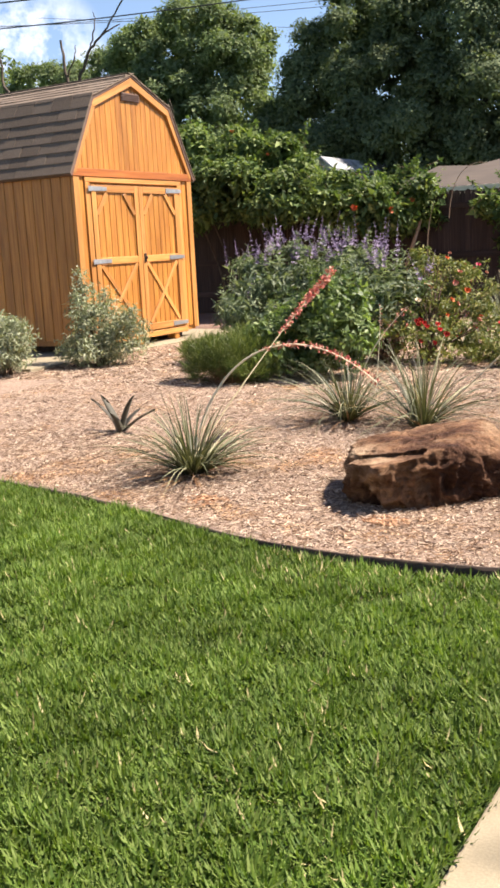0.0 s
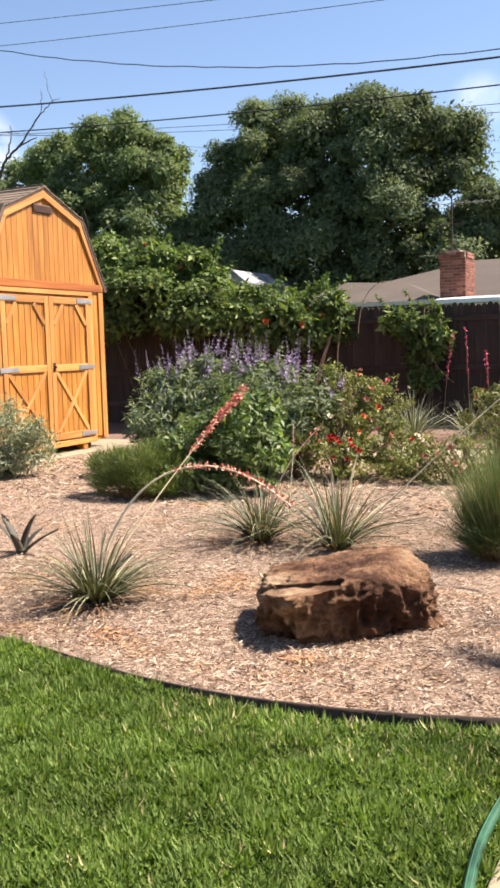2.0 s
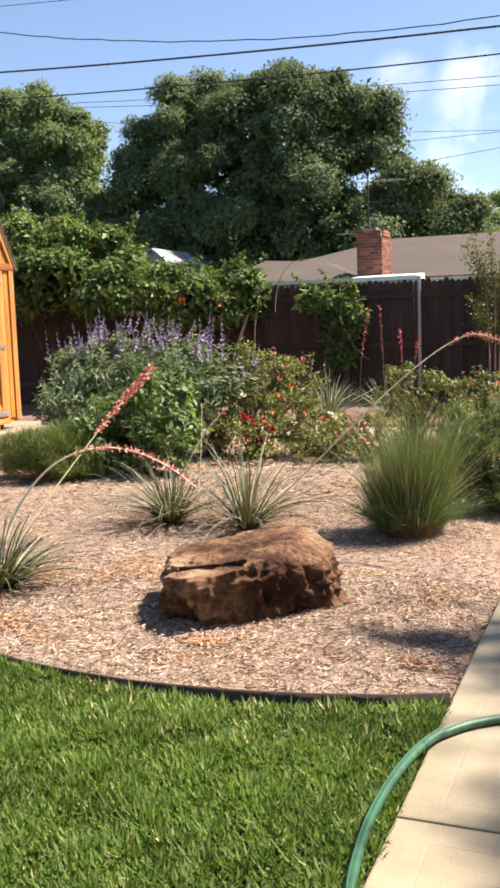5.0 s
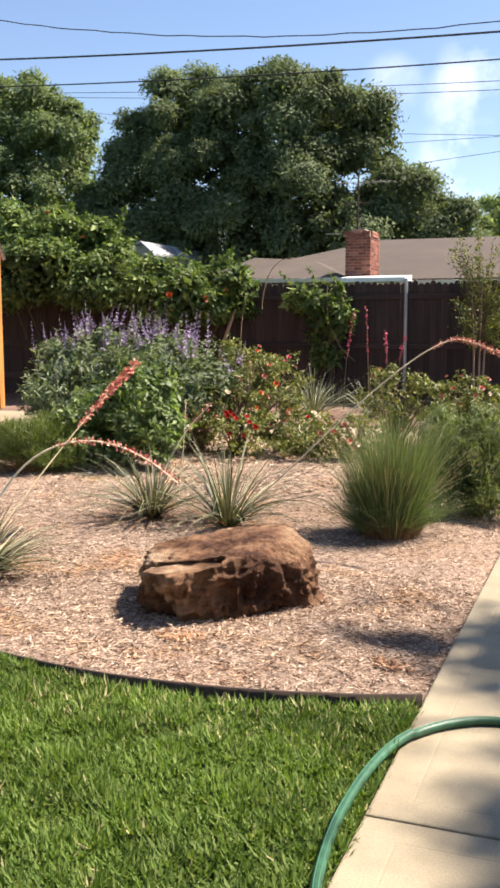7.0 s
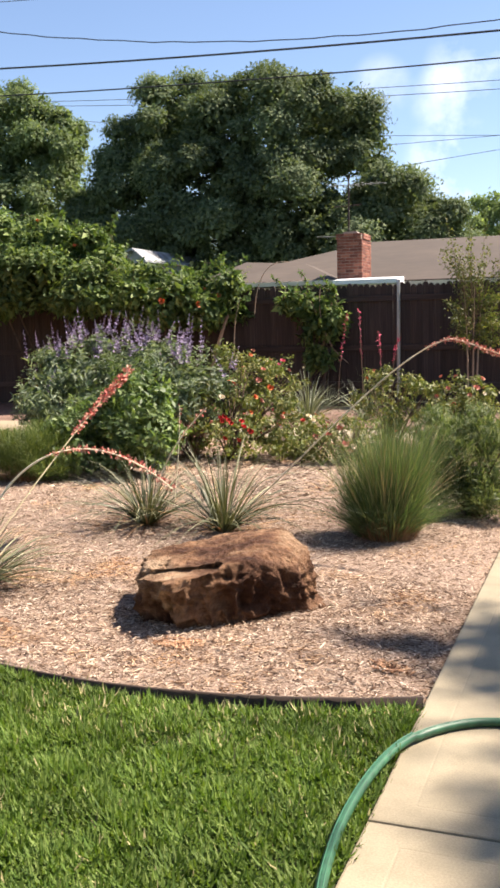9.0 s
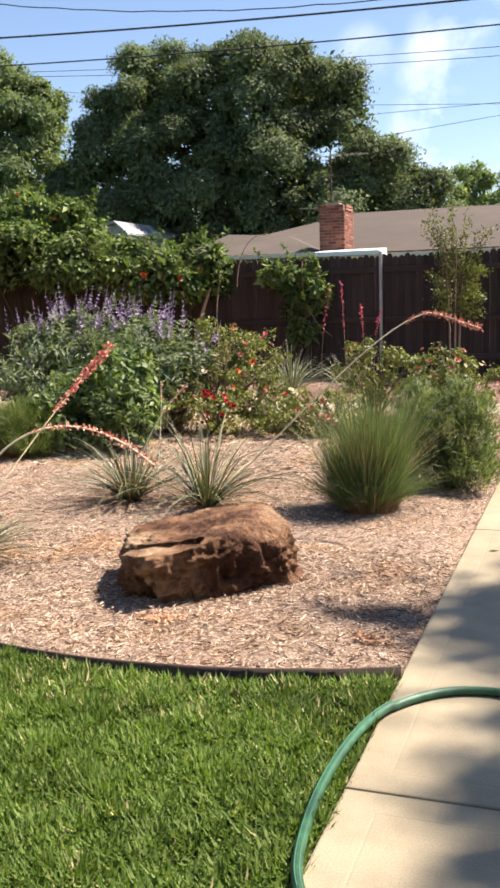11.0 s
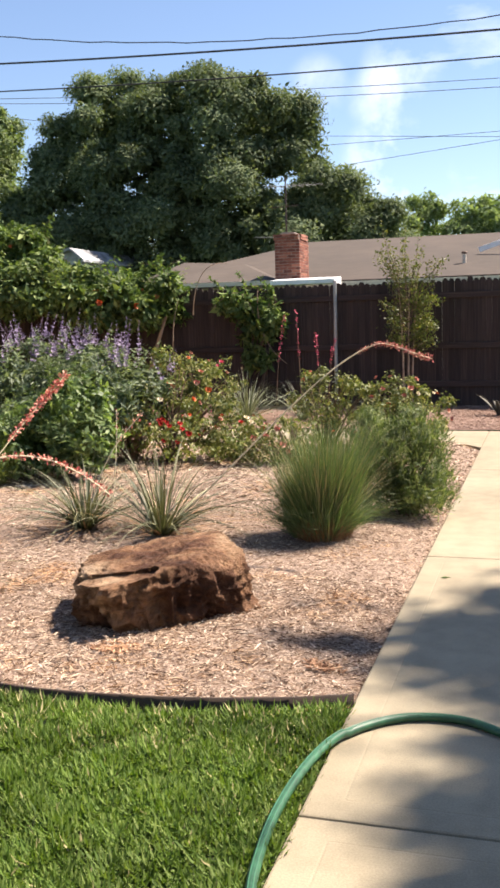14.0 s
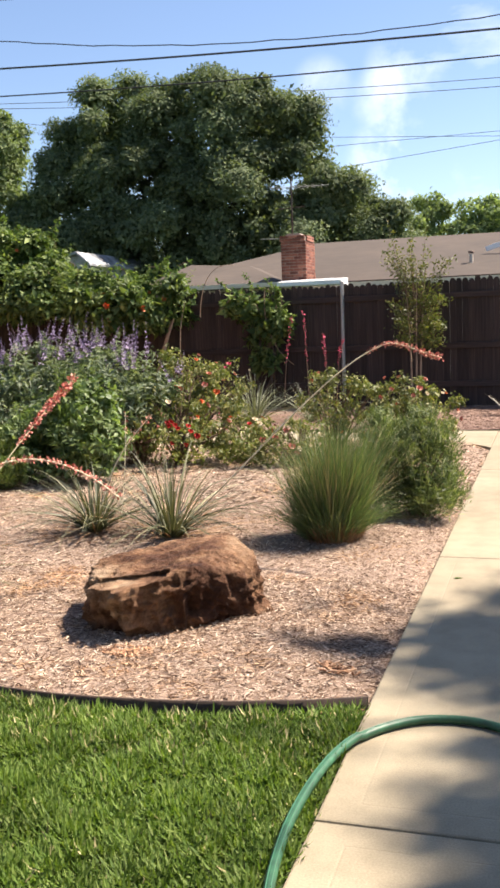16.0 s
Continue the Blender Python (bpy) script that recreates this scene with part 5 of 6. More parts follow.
floret_stalk("flower_stalk", (-2.31, 6.1, 0.1), ((-2.31, 6.1, 0.1), (-2.1, 6.1, 0.34), (-2.0, 6.1, 0.40), (-1.78, 6.1, 0.40)), 0.005, 0.003, 0.9, 6, 0.012, "thin bent straw-coloured stalk")
for x, z1, dx in ((-3.55, 1.45, 0.14), (-3.2, 1.52, -0.05), (-2.93, 1.22, -0.06), (-2.8, 1.1, 0.1)):
    floret_stalk("flower_stalk", (x, 13.4, 0.1), ((x, 13.4, 0.1), (x, 13.4, 0.6), (x + dx * 0.4, 13.4, 1.0), (x + dx, 13.4, z1)), 0.006, 0.004, 0.5, 80, 0.026, "upright coral yucca flower stalk by the fence", M_PINK, M_TWIG)


def agave(at, n, size, label):
    ob = thing("agave", at, label, "agave", "agaves in the bed")
    for k in range(n):
        w = k * 2.4 + 0.3
        up = 0.85 + 0.5 * k / n
        L = size * (0.85 + 0.25 * math.sin(k * 1.7))
        bm = bmesh.new()
        rows = []
        for j in range(8):
            t = j / 7
            half = 0.027 * (1 - t) ** 0.55 * (0.75 + 0.6 * t) * size / 0.25
            d = L * t
            h = math.sin(up) * d - 0.16 * d * t
            o = math.cos(up) * d + 0.07 * t * t
            rows.append([(o, -half, h + 0.012), (o, 0, h), (o, half, h + 0.012), (o, 0, h - 0.014 * (1 - t))])
        vs = [[bm.verts.new(p) for p in r] for r in rows]
        for a, b in zip(vs, vs[1:]):
            for i in range(4):
                bm.faces.new((a[i], a[(i + 1) % 4], b[(i + 1) % 4], b[i]))
        part("leaf", bm, M_AGAVE, ob, place=pose(0, 0, 0, 0, 0, math.degrees(w)), smooth=True)
    return ob


agave((-4.2, 5.25, 0.0), 6, 0.34, "small grey-green agave with thick pointed leaves in mulch")
agave((-0.55, 13.9, 0.0), 9, 0.42, "grey-green agave by the fence")


def bush(name, at, lobes, count, size, mat, label, category, twig_n=14, tmpl="leaf", group="", **kw):
    """A shrub: stems from the ground into the lobes, and a crown of leaves."""
    ob = thing(name, at, label, category, group)
    rb = random.Random(len(label) + int(abs(at[0]) * 10))
    lines = []
    for k in range(twig_n):
        lb = rb.choice(lobes)
        e = Vector((lb[0] + rb.uniform(-.7, .7) * lb[3], lb[1] + rb.uniform(-.7, .7) * lb[4], lb[2] + rb.uniform(0, .7) * lb[5]))
        b = Vector((rb.uniform(-.07, .07), rb.uniform(-.07, .07), -0.02))
        m = b.lerp(e, 0.5) + Vector((0, 0, 0.12 * e.z))
        lines.append(([b, b.lerp(m, 0.55), m, m.lerp(e, 0.6), e], [0.010, 0.009, 0.007, 0.005, 0.003]))
    part_mesh("branchwork", tubes_mesh("branchwork", lines, M_TWIG, 5), ob, "woody stems")
    part_mesh("foliage", crown_mesh("foliage", lobes, count, size, mat, tmpl, ground=0.02, **kw), ob)
    return ob


def blooms(ob, name, meshes, lobes, n, lift=1.0, zmin=0.2, face=0.0):
    """Single blooms on the outside of a shrub's lobes."""
    for k in range(n):
        lb = lobes[int(rng.integers(0, len(lobes)))]
        d = unit(rng.normal(size=3) + np.array((0.2, -face, 0.5)))
        p = np.array(lb[:3]) + d * np.array(lb[3:]) * lift
        if p[2] < zmin:
            continue
        q = Vector(d).to_track_quat("Z", "Y").to_matrix().to_4x4()
        m = Matrix.Translation(p) @ q
        part_mesh(name, meshes[int(rng.integers(0, len(meshes)))], ob, place=m)


# purple chaste tree
V_AT = (-4.6, 9.0, 0.0)
V_LOBES = [(-0.72, 0.25, 0.74, 0.4, 0.42, 0.34), (-0.25, 0.3, 0.84, 0.48, 0.5, 0.36), (0.25, 0.3, 0.80, 0.5, 0.5, 0.32), (0.72, 0.3, 0.60, 0.4, 0.4, 0.3), (-0.85, 0.0, 0.45, 0.3, 0.4, 0.28), (-0.4, -0.3, 0.5, 0.45, 0.4, 0.34), (0.1, -0.4, 0.3, 0.6, 0.4, 0.26)]
VF_LOBES = [(0.55, -0.85, 0.56, 0.42, 0.4, 0.35), (0.25, -1.0, 0.32, 0.46, 0.4, 0.26), (0.75, -1.0, 0.34, 0.3, 0.35, 0.26)]
vitex = bush("chaste_tree", V_AT, V_LOBES, 24000, 0.085, M_VITEX_GREY, "bushy chaste tree with purple flower spikes", "shrub", 34, tmpl="lance", clump=0.13, clumps_per=30, fill=0.5, jitter=0.6, round_clumps=1.0)
part_mesh("young_growth", crown_mesh("young_growth", VF_LOBES, 11000, 0.07, M_VITEX, "leaf", ground=0.12, clump=0.12, clumps_per=26, fill=0.5, jitter=0.6, round_clumps=1.0), vitex, "fresh bright green young growth")["kind"] = "stuff"


def leafy_shoots(name, lobes, n, length, size, mat):
    """Upright shoots standing out of a shrub's lobes, each with leaves all round it."""
    lobes = np.asarray(lobes, float)
    lb = lobes[rng.integers(0, len(lobes), n)]
    d = unit(rng.normal(size=(n, 3)) + np.array((0, -0.3, 0.9)))
    base = lb[:, :3] + d * lb[:, 3:] * 0.85
    grow = unit(0.45 * d + np.array((0, 0, 0.9)) + 0.2 * rng.normal(size=(n, 3)))
    reach = length * (0.4 + 0.9 * rng.random(n))
    k = 22
    which = np.repeat(np.arange(n), k)
    t = rng.random(n * k)
    at = base[which] + grow[which] * (reach[which] * t)[:, None]
    side = rng.normal(size=at.shape)
    way = unit(side - grow[which] * np.sum(side * grow[which], 1)[:, None] + 0.5 * grow[which] + np.array((0, 0, -0.2)))
    v, f = scatter(LANCE_V, LEAF_F, at, way, grow[which] + 0.3 * rng.normal(size=at.shape), size * (1.15 - 0.6 * t) * rng.uniform(0.7, 1.2, len(t)))
    return fast_mesh(name, v, f, mat)


part_mesh("upper_foliage", leafy_shoots("upper_foliage", V_LOBES[:5], 150, 0.26, 0.085, M_VITEX_GREY), vitex)["kind"] = "stuff"
part_mesh("front_foliage", leafy_shoots("front_foliage", VF_LOBES, 70, 0.24, 0.08, M_VITEX), vitex)["kind"] = "stuff"
spikes = [spike_mesh("flower_spike", h, 0.032, 150, M_PURPLE) for h in (0.16, 0.24, 0.34)]
rv = random.Random(4)
for k in range(96):
    lb = rv.choice(V_LOBES[:4] + V_LOBES[:3] + V_LOBES[4:5])
    a, b = rv.uniform(-1, 1), rv.uniform(-1, 1)
    h2 = 1 - 0.8 * (a * a + b * b) / 2
    p = (lb[0] + a * lb[3], lb[1] + b * lb[4] * 0.9, lb[2] + lb[5] * h2 * 0.95 + 0.10)
    part_mesh("flower_spike", rv.choice(spikes), vitex, place=pose(*p, rv.uniform(-24, 24), rv.uniform(-24, 24), rv.uniform(0, 360)))


# fine-leaved clumps
muhly = thing("grass_clump", (-1.27, 6.18, 0.0), "dense green ornamental grass clump with feathery blades and rusty base", "ornamental grass")
rm = random.Random(12)
for k in range(13):
    w = k * 2.4
    off = 0.13 * math.sqrt((k + 0.5) / 13)
    tall = rm.uniform(0.52, 0.74) + 0.10 * math.cos(w - 0.5) * (k > 4) + (0.10 if k < 4 else 0.0)
    tilt = pose(off * math.cos(w), off * math.sin(w), 0.02, rm.uniform(-6, 6) - 35 * off * math.sin(w), rm.uniform(-6, 6) + 40 * off * math.cos(w), 0)
    part_mesh("tuft", tuft_mesh("tuft", 340, tall * 0.6, tall * 1.25, 0.0, 0.34, 0.0024, 0.5, 0.055, M_MUHLY, 6, 0.95, 1.3, 0.5), muhly, place=tilt)
    part_mesh("tuft", tuft_mesh("tuft", 300, 0.18, 0.46, 0.1, 0.85, 0.0026, 0.6, 0.06, M_MUHLY, 5, 0.95, 1.3, 0.4), muhly, place=tilt)
part_mesh("thatch", tuft_mesh("thatch", 1300, 0.08, 0.22, 0.0, 0.6, 0.0045, 0.2, 0.18, M_STRAW, 3, 0.9), muhly, "rusty dry thatch at the base")
part_mesh("seed_plume", tuft_mesh("seed_plume", 260, 0.4, 0.84, 0.0, 0.55, 0.0042, 0.5, 0.1, M_DRY, 5, 0.7, 0.9), muhly, "pale straw seed heads")
L_LOBES = [(-0.02, -0.02, 0.13, 0.27, 0.28, 0.12), (0, 0, 0.30, 0.27, 0.30, 0.24), (0.12, -0.05, 0.19, 0.18, 0.25, 0.17), (-0.25, -0.05, 0.24, 0.2, 0.25, 0.2), (-0.13, 0.05, 0.46, 0.22, 0.26, 0.17), (0.12, 0.05, 0.46, 0.13, 0.2, 0.13), (-0.26, 0.0, 0.56, 0.12, 0.2, 0.15), (-0.02, 0.1, 0.60, 0.11, 0.16, 0.12)]
low_shrub = bush("low_shrub", (-0.845, 7.0, 0.0), L_LOBES, 17000, 0.05, M_LOWSHRUB, "rounded fine-leaved green shrub beside the walk", "shrub", 14, tmpl="needle", clump=0.07, clumps_per=90, jitter=1.0, fill=0.5)
part_mesh("upper_foliage", leafy_shoots("upper_foliage", L_LOBES, 330, 0.10, 0.03, M_LOWSHRUB), low_shrub)["kind"] = "stuff"
fern = thing("feathery_shrub", (-4.78, 7.62, 0.0), "low feathery yellow-green shrub in mulch", "shrub")
F_LOBES = [(-0.2, 0, 0.20, 0.27, 0.28, 0.17), (0.18, 0, 0.22, 0.27, 0.28, 0.17), (0.0, 0, 0.31, 0.27, 0.26, 0.16)]
part_mesh("foliage", crown_mesh("foliage", F_LOBES, 19000, 0.095, M_ROSEMARY, "needle", rise=0.8, thin=0.32, ground=0.02, clump=0.10, clumps_per=46, jitter=1.2), fern)
part_mesh("thatch", tuft_mesh("thatch", 500, 0.10, 0.24, 0.1, 1.1, 0.0045, 0.2, 0.25, M_STRAW, 3, 0.9), fern, "dry brown base")
S1 = [(0, 0, 0.40, 0.30, 0.32, 0.32), (-0.22, 0.05, 0.66, 0.16, 0.18, 0.26), (-0.26, 0.05, 0.92, 0.05, 0.06, 0.14), (0.08, 0.05, 0.70, 0.10, 0.1, 0.14), (0.28, 0.1, 0.34, 0.26, 0.28, 0.26), (0.44, 0.0, 0.52, 0.08, 0.1, 0.16), (-0.05, -0.1, 0.20, 0.36, 0.32, 0.18)]
bush("sage_shrub", (-7.0, 8.4, 0.0), S1, 9500, 0.055, M_SAGE, "silvery sage shrub in front of the shed", "shrub", 18, tmpl="lance", clump=0.085, clumps_per=100, fill=0.45, jitter=0.8, group="silver shrubs")
S2 = [(0, 0, 0.3, 0.34, 0.34, 0.27), (0.18, 0, 0.42, 0.2, 0.2, 0.22), (-0.3, 0.1, 0.4, 0.3, 0.3, 0.28)]
bush("sage_shrub", (-7.55, 7.45, 0.0), S2, 8000, 0.055, M_SAGE, "low silvery sage shrub at the bed", "shrub", 14, tmpl="lance", clump=0.085, clumps_per=100, fill=0.45, jitter=0.8, group="silver shrubs")

# roses
red = [flower_mesh("bloom", M_RED, r) for r in (0.03, 0.042)]
pale = [flower_mesh("bloom", M_CREAM, r) for r in (0.03, 0.04)]
coral = [flower_mesh("bloom", M_CORAL, r) for r in (0.035, 0.045)]
orange = [flower_mesh("bloom", M_ORANGE, r) for r in (0.03, 0.045)]
pink = [flower_mesh("bloom", M_PINK, r) for r in (0.035, 0.045)]


def rose(at, lobes, count, label, sets, twigs=24, mat=M_ROSE):
    ob = bush("rose_bush", at, lobes, count, 0.042, mat, label, "rose bush", twigs, clump=0.09, clumps_per=34, fill=0.5, jitter=0.7, group="rose bushes")
    for meshes, n in sets:
        blooms(ob, "bloom", meshes, lobes, n, 1.03, 0.15, 0.6)
    return ob


red_rose = rose((-3.5, 9.2, 0), [(-0.1, 0, 0.42, 0.45, 0.4, 0.34), (-0.1, 0.4, 0.80, 0.3, 0.3, 0.34), (0.25, 0.4, 0.60, 0.34, 0.34, 0.32), (0.3, -0.2, 0.28, 0.45, 0.3, 0.2)], 6500, "rose bush with vivid red blooms", ((red, 4), (orange, 6), (coral, 9), (pale, 5)), 30)
rose((-2.85, 9.5, 0), [(-0.1, 0, 0.27, 0.32, 0.34, 0.2), (0.1, -0.2, 0.22, 0.4, 0.3, 0.17)], 2800, "rose bush with coral and cream blooms", ((orange, 3), (red, 2), (coral, 7), (pale, 14)), 30)
rose((-2.25, 9.3, 0), [(0, 0, 0.26, 0.26, 0.26, 0.2), (-0.2, -0.1, 0.16, 0.36, 0.26, 0.13)], 1700, "dark twiggy rose bush with faded cream blooms", ((pale, 5), (coral, 3)), 44)
rose((-2.2, 10.5, 0), [(0, 0, 0.5, 0.36, 0.34, 0.34), (0.35, 0, 0.42, 0.36, 0.34, 0.3)], 3600, "leafy rose bush with dull pink blooms", ((orange, 2), (coral, 6)), 24)
rose((-1.45, 10.4, 0), [(0, 0, 0.48, 0.36, 0.3, 0.3), (0.25, 0, 0.36, 0.32, 0.3, 0.26)], 3200, "leafy rose bush with coral blooms behind the grasses", ((coral, 12), (orange, 2), (pale, 2)), 24)
rose((-4.6, 12.9, 0), [(0, 0, 0.5, 0.4, 0.3, 0.4), (0.4, 0.1, 0.5, 0.3, 0.3, 0.4)], 2600, "tall rose bush by the fence with pink blooms", ((pink, 8), (pale, 5)), 24)

small_red = flower_mesh("bloom", M_RED, 0.034)
rose((-3.92, 9.15, 0), [(0, 0, 0.24, 0.24, 0.22, 0.18), (0.12, 0.1, 0.36, 0.16, 0.16, 0.12)], 1100, "nearly bare rose bush with withered pinkish-brown leaves", ((pale, 2), (coral, 2)), 60, M_WITHERED)
for dx, dy, dz in ((0.02, -0.44, 0.46), (0.07, -0.42, 0.47), (0.045, -0.45, 0.50), (0.10, -0.43, 0.44), (0.0, -0.43, 0.49), (0.2, -0.42, 0.46), (0.22, -0.42, 0.41), (0.05, -0.45, 0.30)):
    part_mesh("bloom", small_red, red_rose, place=pose(dx + 0.08, dy, dz - 0.03, 60, 0, 200 * dx))

# climbers on the fence
VF = FENCE_Y
VINE = [(-12.2, VF - .1, 2.35, 1.1, .5, .75), (-10.6, VF - .15, 2.5, 1.0, .55, .75), (-9.2, VF - .2, 2.48, 1.0, .55, .66), (-8.4, VF - .25, 2.3, .65, .5, .55), (-7.3, VF - .25, 1.84, .7, .5, .28), (-6.45, VF - .25, 1.76, .6, .45, .28),
        (-5.95, VF - .2, 1.75, .38, .4, .32), (-9.8, VF - .5, 2.15, 1.1, .35, .40), (-8.2, VF - .5, 1.98, 1.0, .35, .30), (-6.9, VF - .5, 1.78, .8, .35, .22), (-11.0, VF - .9, 2.1, 1.1, .35, .36), (-9.2, VF - .95, 2.05, 1.0, .35, .34), (-7.7, VF - .9, 1.84, .9, .35, .26), (-6.6, VF - .8, 1.7, .6, .3, .2)]


def climber(at, lobes, count, size, label, flowers, mat=M_VINE, stems=9, clumps=150, clump=0.26, sprays=20):
    local = [(a - at[0], b - at[1], c, d, e, f) for a, b, c, d, e, f in lobes]
    ob = thing("climbing_vine", at, label, "climbing vine", "climbers on the fence")
    rb = random.Random(3)
    lines = []
    for k in range(stems):
        lb = rb.choice(local)
        e = Vector((lb[0] + rb.uniform(-.5, .5) * lb[3], lb[1], lb[2] + lb[5] * rb.uniform(-.3, .8)))
        b = Vector((e.x * 0.7, rb.uniform(-.1, .1), 0))
        lines.append((bezier(b, b + Vector((rb.uniform(-.2, .2), -.05, e.z * .4)), e + Vector((rb.uniform(-.4, .4), -.1, -.5)), e, 10), [0.022 - 0.0015 * i for i in range(11)]))
    part_mesh("branchwork", tubes_mesh("branchwork", lines, M_BARK, 6), ob, "woody climbing stems")
    part_mesh("foliage", clump_crown("foliage", local, clumps, clump, count, size, mat, 0.75, 0.5, "leaf", 0.75, 0.5, hang=0.35, ground=0.05), ob)
    inside = [(a, b, c, 0.8 * d, 0.8 * e, 0.8 * f) for a, b, c, d, e, f in local]
    part_mesh("inner_foliage", crown_mesh("inner_foliage", inside, count // 4, size * 1.3, mat, "leaf", ground=0.05, clump=clump, clumps_per=30, fill=0.3, jitter=0.8), ob)["kind"] = "stuff"
    part_mesh("upper_foliage", leafy_shoots("upper_foliage", local, sprays, 0.42, size, mat), ob)["kind"] = "stuff"
    for k in range(3 * stems):
        lb = rb.choice(local)
        p = Vector((lb[0] + rb.uniform(-.8, .8) * lb[3], lb[1] - 0.1, lb[2] + lb[5] * 0.8))
        line = bezier(p, p + Vector((rb.uniform(-.1, .1), 0, .2)), p + Vector((rb.uniform(-.2, .2), 0, .32)), p + Vector((rb.uniform(-.35, .35), -.05, rb.uniform(.25, .45))), 8)
        shoot = part_mesh("shoot", tubes_mesh("shoot", [(line, 0.004)], M_TWIG, 4), ob)
        c = np.repeat(np.array([tuple(q) for q in line[2:]]), 4, 0)
        d = unit(rng.normal(size=c.shape) + np.array((0, 0, -0.1)))
        v, f = scatter(LEAF_V, LEAF_F, c, d, rng.normal(size=c.shape) + np.array((0, 0, 1.0)), np.full(len(c), size))
        part_mesh("leaves", fast_mesh("leaves", v, f, mat), shoot)["kind"] = "stuff"
    for meshes, n in flowers:
        blooms(ob, "bloom", meshes, local, n, 1.08, 1.2, 0.9)
    return ob


trumpet = [flower_mesh("bloom", M_ORANGE, r, 8) for r in (0.055, 0.08)]
climber((-8.8, VF - 0.12, 0.0), VINE, 40000, 0.092, "large trumpet vine with orange flowers spilling over the fence", ((trumpet, 26),), clumps=120, clump=0.32, sprays=260)
climber((-4.5, VF - 0.15, 0.0), [(-4.62, VF - .2, 1.60, .36, .2, .18), (-4.2, VF - .2, 1.42, .27, .18, .22), (-4.40, VF - .2, 1.12, .22, .16, .24), (-4.32, VF - .2, 0.82, .14, .14, .2)], 1900, 0.08, "leafy climber on the dark fence", (), stems=5, clumps=34, clump=0.12, sprays=7)

tendrils = thing("dry_vine_stem", (-5.55, VF - 0.3, 0.0), "pale dry vine stems and loose tendrils on the fence", "vine stem")
for pts, rad in ((((-0.2, 0, -0.02), (-0.15, 0, 0.6), (-0.3, -.05, 1.1), (-0.1, 0, 1.75)), 0.013), (((-0.75, 0, -0.02), (-0.68, 0, 0.5), (-0.5, -.03, 1.0), (-0.32, 0, 1.5)), 0.05),
                 (((0.15, 0, 1.5), (0.2, -.05, 2.2), (0.5, -.1, 2.35), (0.75, 0, 2.3)), 0.008), (((0.5, 0, 1.6), (0.9, -.1, 2.0), (1.1, 0, 1.9), (1.25, 0, 1.2)), 0.008),
                 (((1.25, 0, 1.9), (1.2, -.1, 1.3), (1.4, 0, 0.9), (1.7, 0, 0.7)), 0.008)):
    part_mesh("stem", tubes_mesh("stem", [(bezier(*pts, 16), [rad * (1 - 0.03 * i) for i in range(17)])], M_BARK_PALE, 6), tendrils)

# slender crepe myrtle
myrtle = thing("crepe_myrtle", (-1.92, 14.95, 0.0), "slender young crepe myrtle with several pale stems", "tree")
rc = random.Random(8)
for bx, ex, ez in ((-0.06, -0.16, 2.0), (0.05, 0.16, 2.1), (0.0, 0.02, 2.25)):
    line = bezier(Vector((bx, 0, -0.02)), Vector((bx * 1.3, 0, 0.7)), Vector((ex * 0.5, 0, 1.3)), Vector((ex, 0, ez)), 12)
    part_mesh("trunk", tubes_mesh("trunk", [(line, [0.020 - 0.0014 * i for i in range(13)])], M_BARK_PALE, 6), myrtle, "pale smooth stem")
for k in range(46):
    upper = k < 24
    top = Vector((rc.uniform(-.46, .6), rc.uniform(-.25, .25), rc.uniform(2.05, 2.75))) if upper else Vector((rc.choice((-1, 1)) * rc.uniform(.08, .45), rc.uniform(-.25, .25), rc.uniform(0.95, 1.75)))
    low = Vector((top.x * 0.25, top.y * 0.3, 1.45 + rc.uniform(-.3, .3))) if upper else Vector((top.x * 0.15, 0, top.z - rc.uniform(.15, .4)))
    line = bezier(low, low.lerp(top, .3) + Vector((0, 0, .1)), low.lerp(top, .7) + Vector((0, 0, .06)), top, 9)
    twig = part_mesh("branch", tubes_mesh("branch", [(line, [0.0055 - 0.00045 * i for i in range(10)])], M_TWIG, 4), myrtle)
    per = 9 if upper else 15
    c = np.repeat(np.array([tuple(q) for q in line[2:]]), per, 0)
    c = c + rng.normal(0, 0.028 if upper else 0.042, c.shape)
    d = unit(rng.normal(size=c.shape) + np.array((0, 0, 0.3)))
    v, f = scatter(LEAF_V, LEAF_F, c, d, rng.normal(size=c.shape), rng.uniform(0.03, 0.058, len(c)))
    part_mesh("leaves", fast_mesh("leaves", v, f, M_CREPE), twig)["kind"] = "stuff"


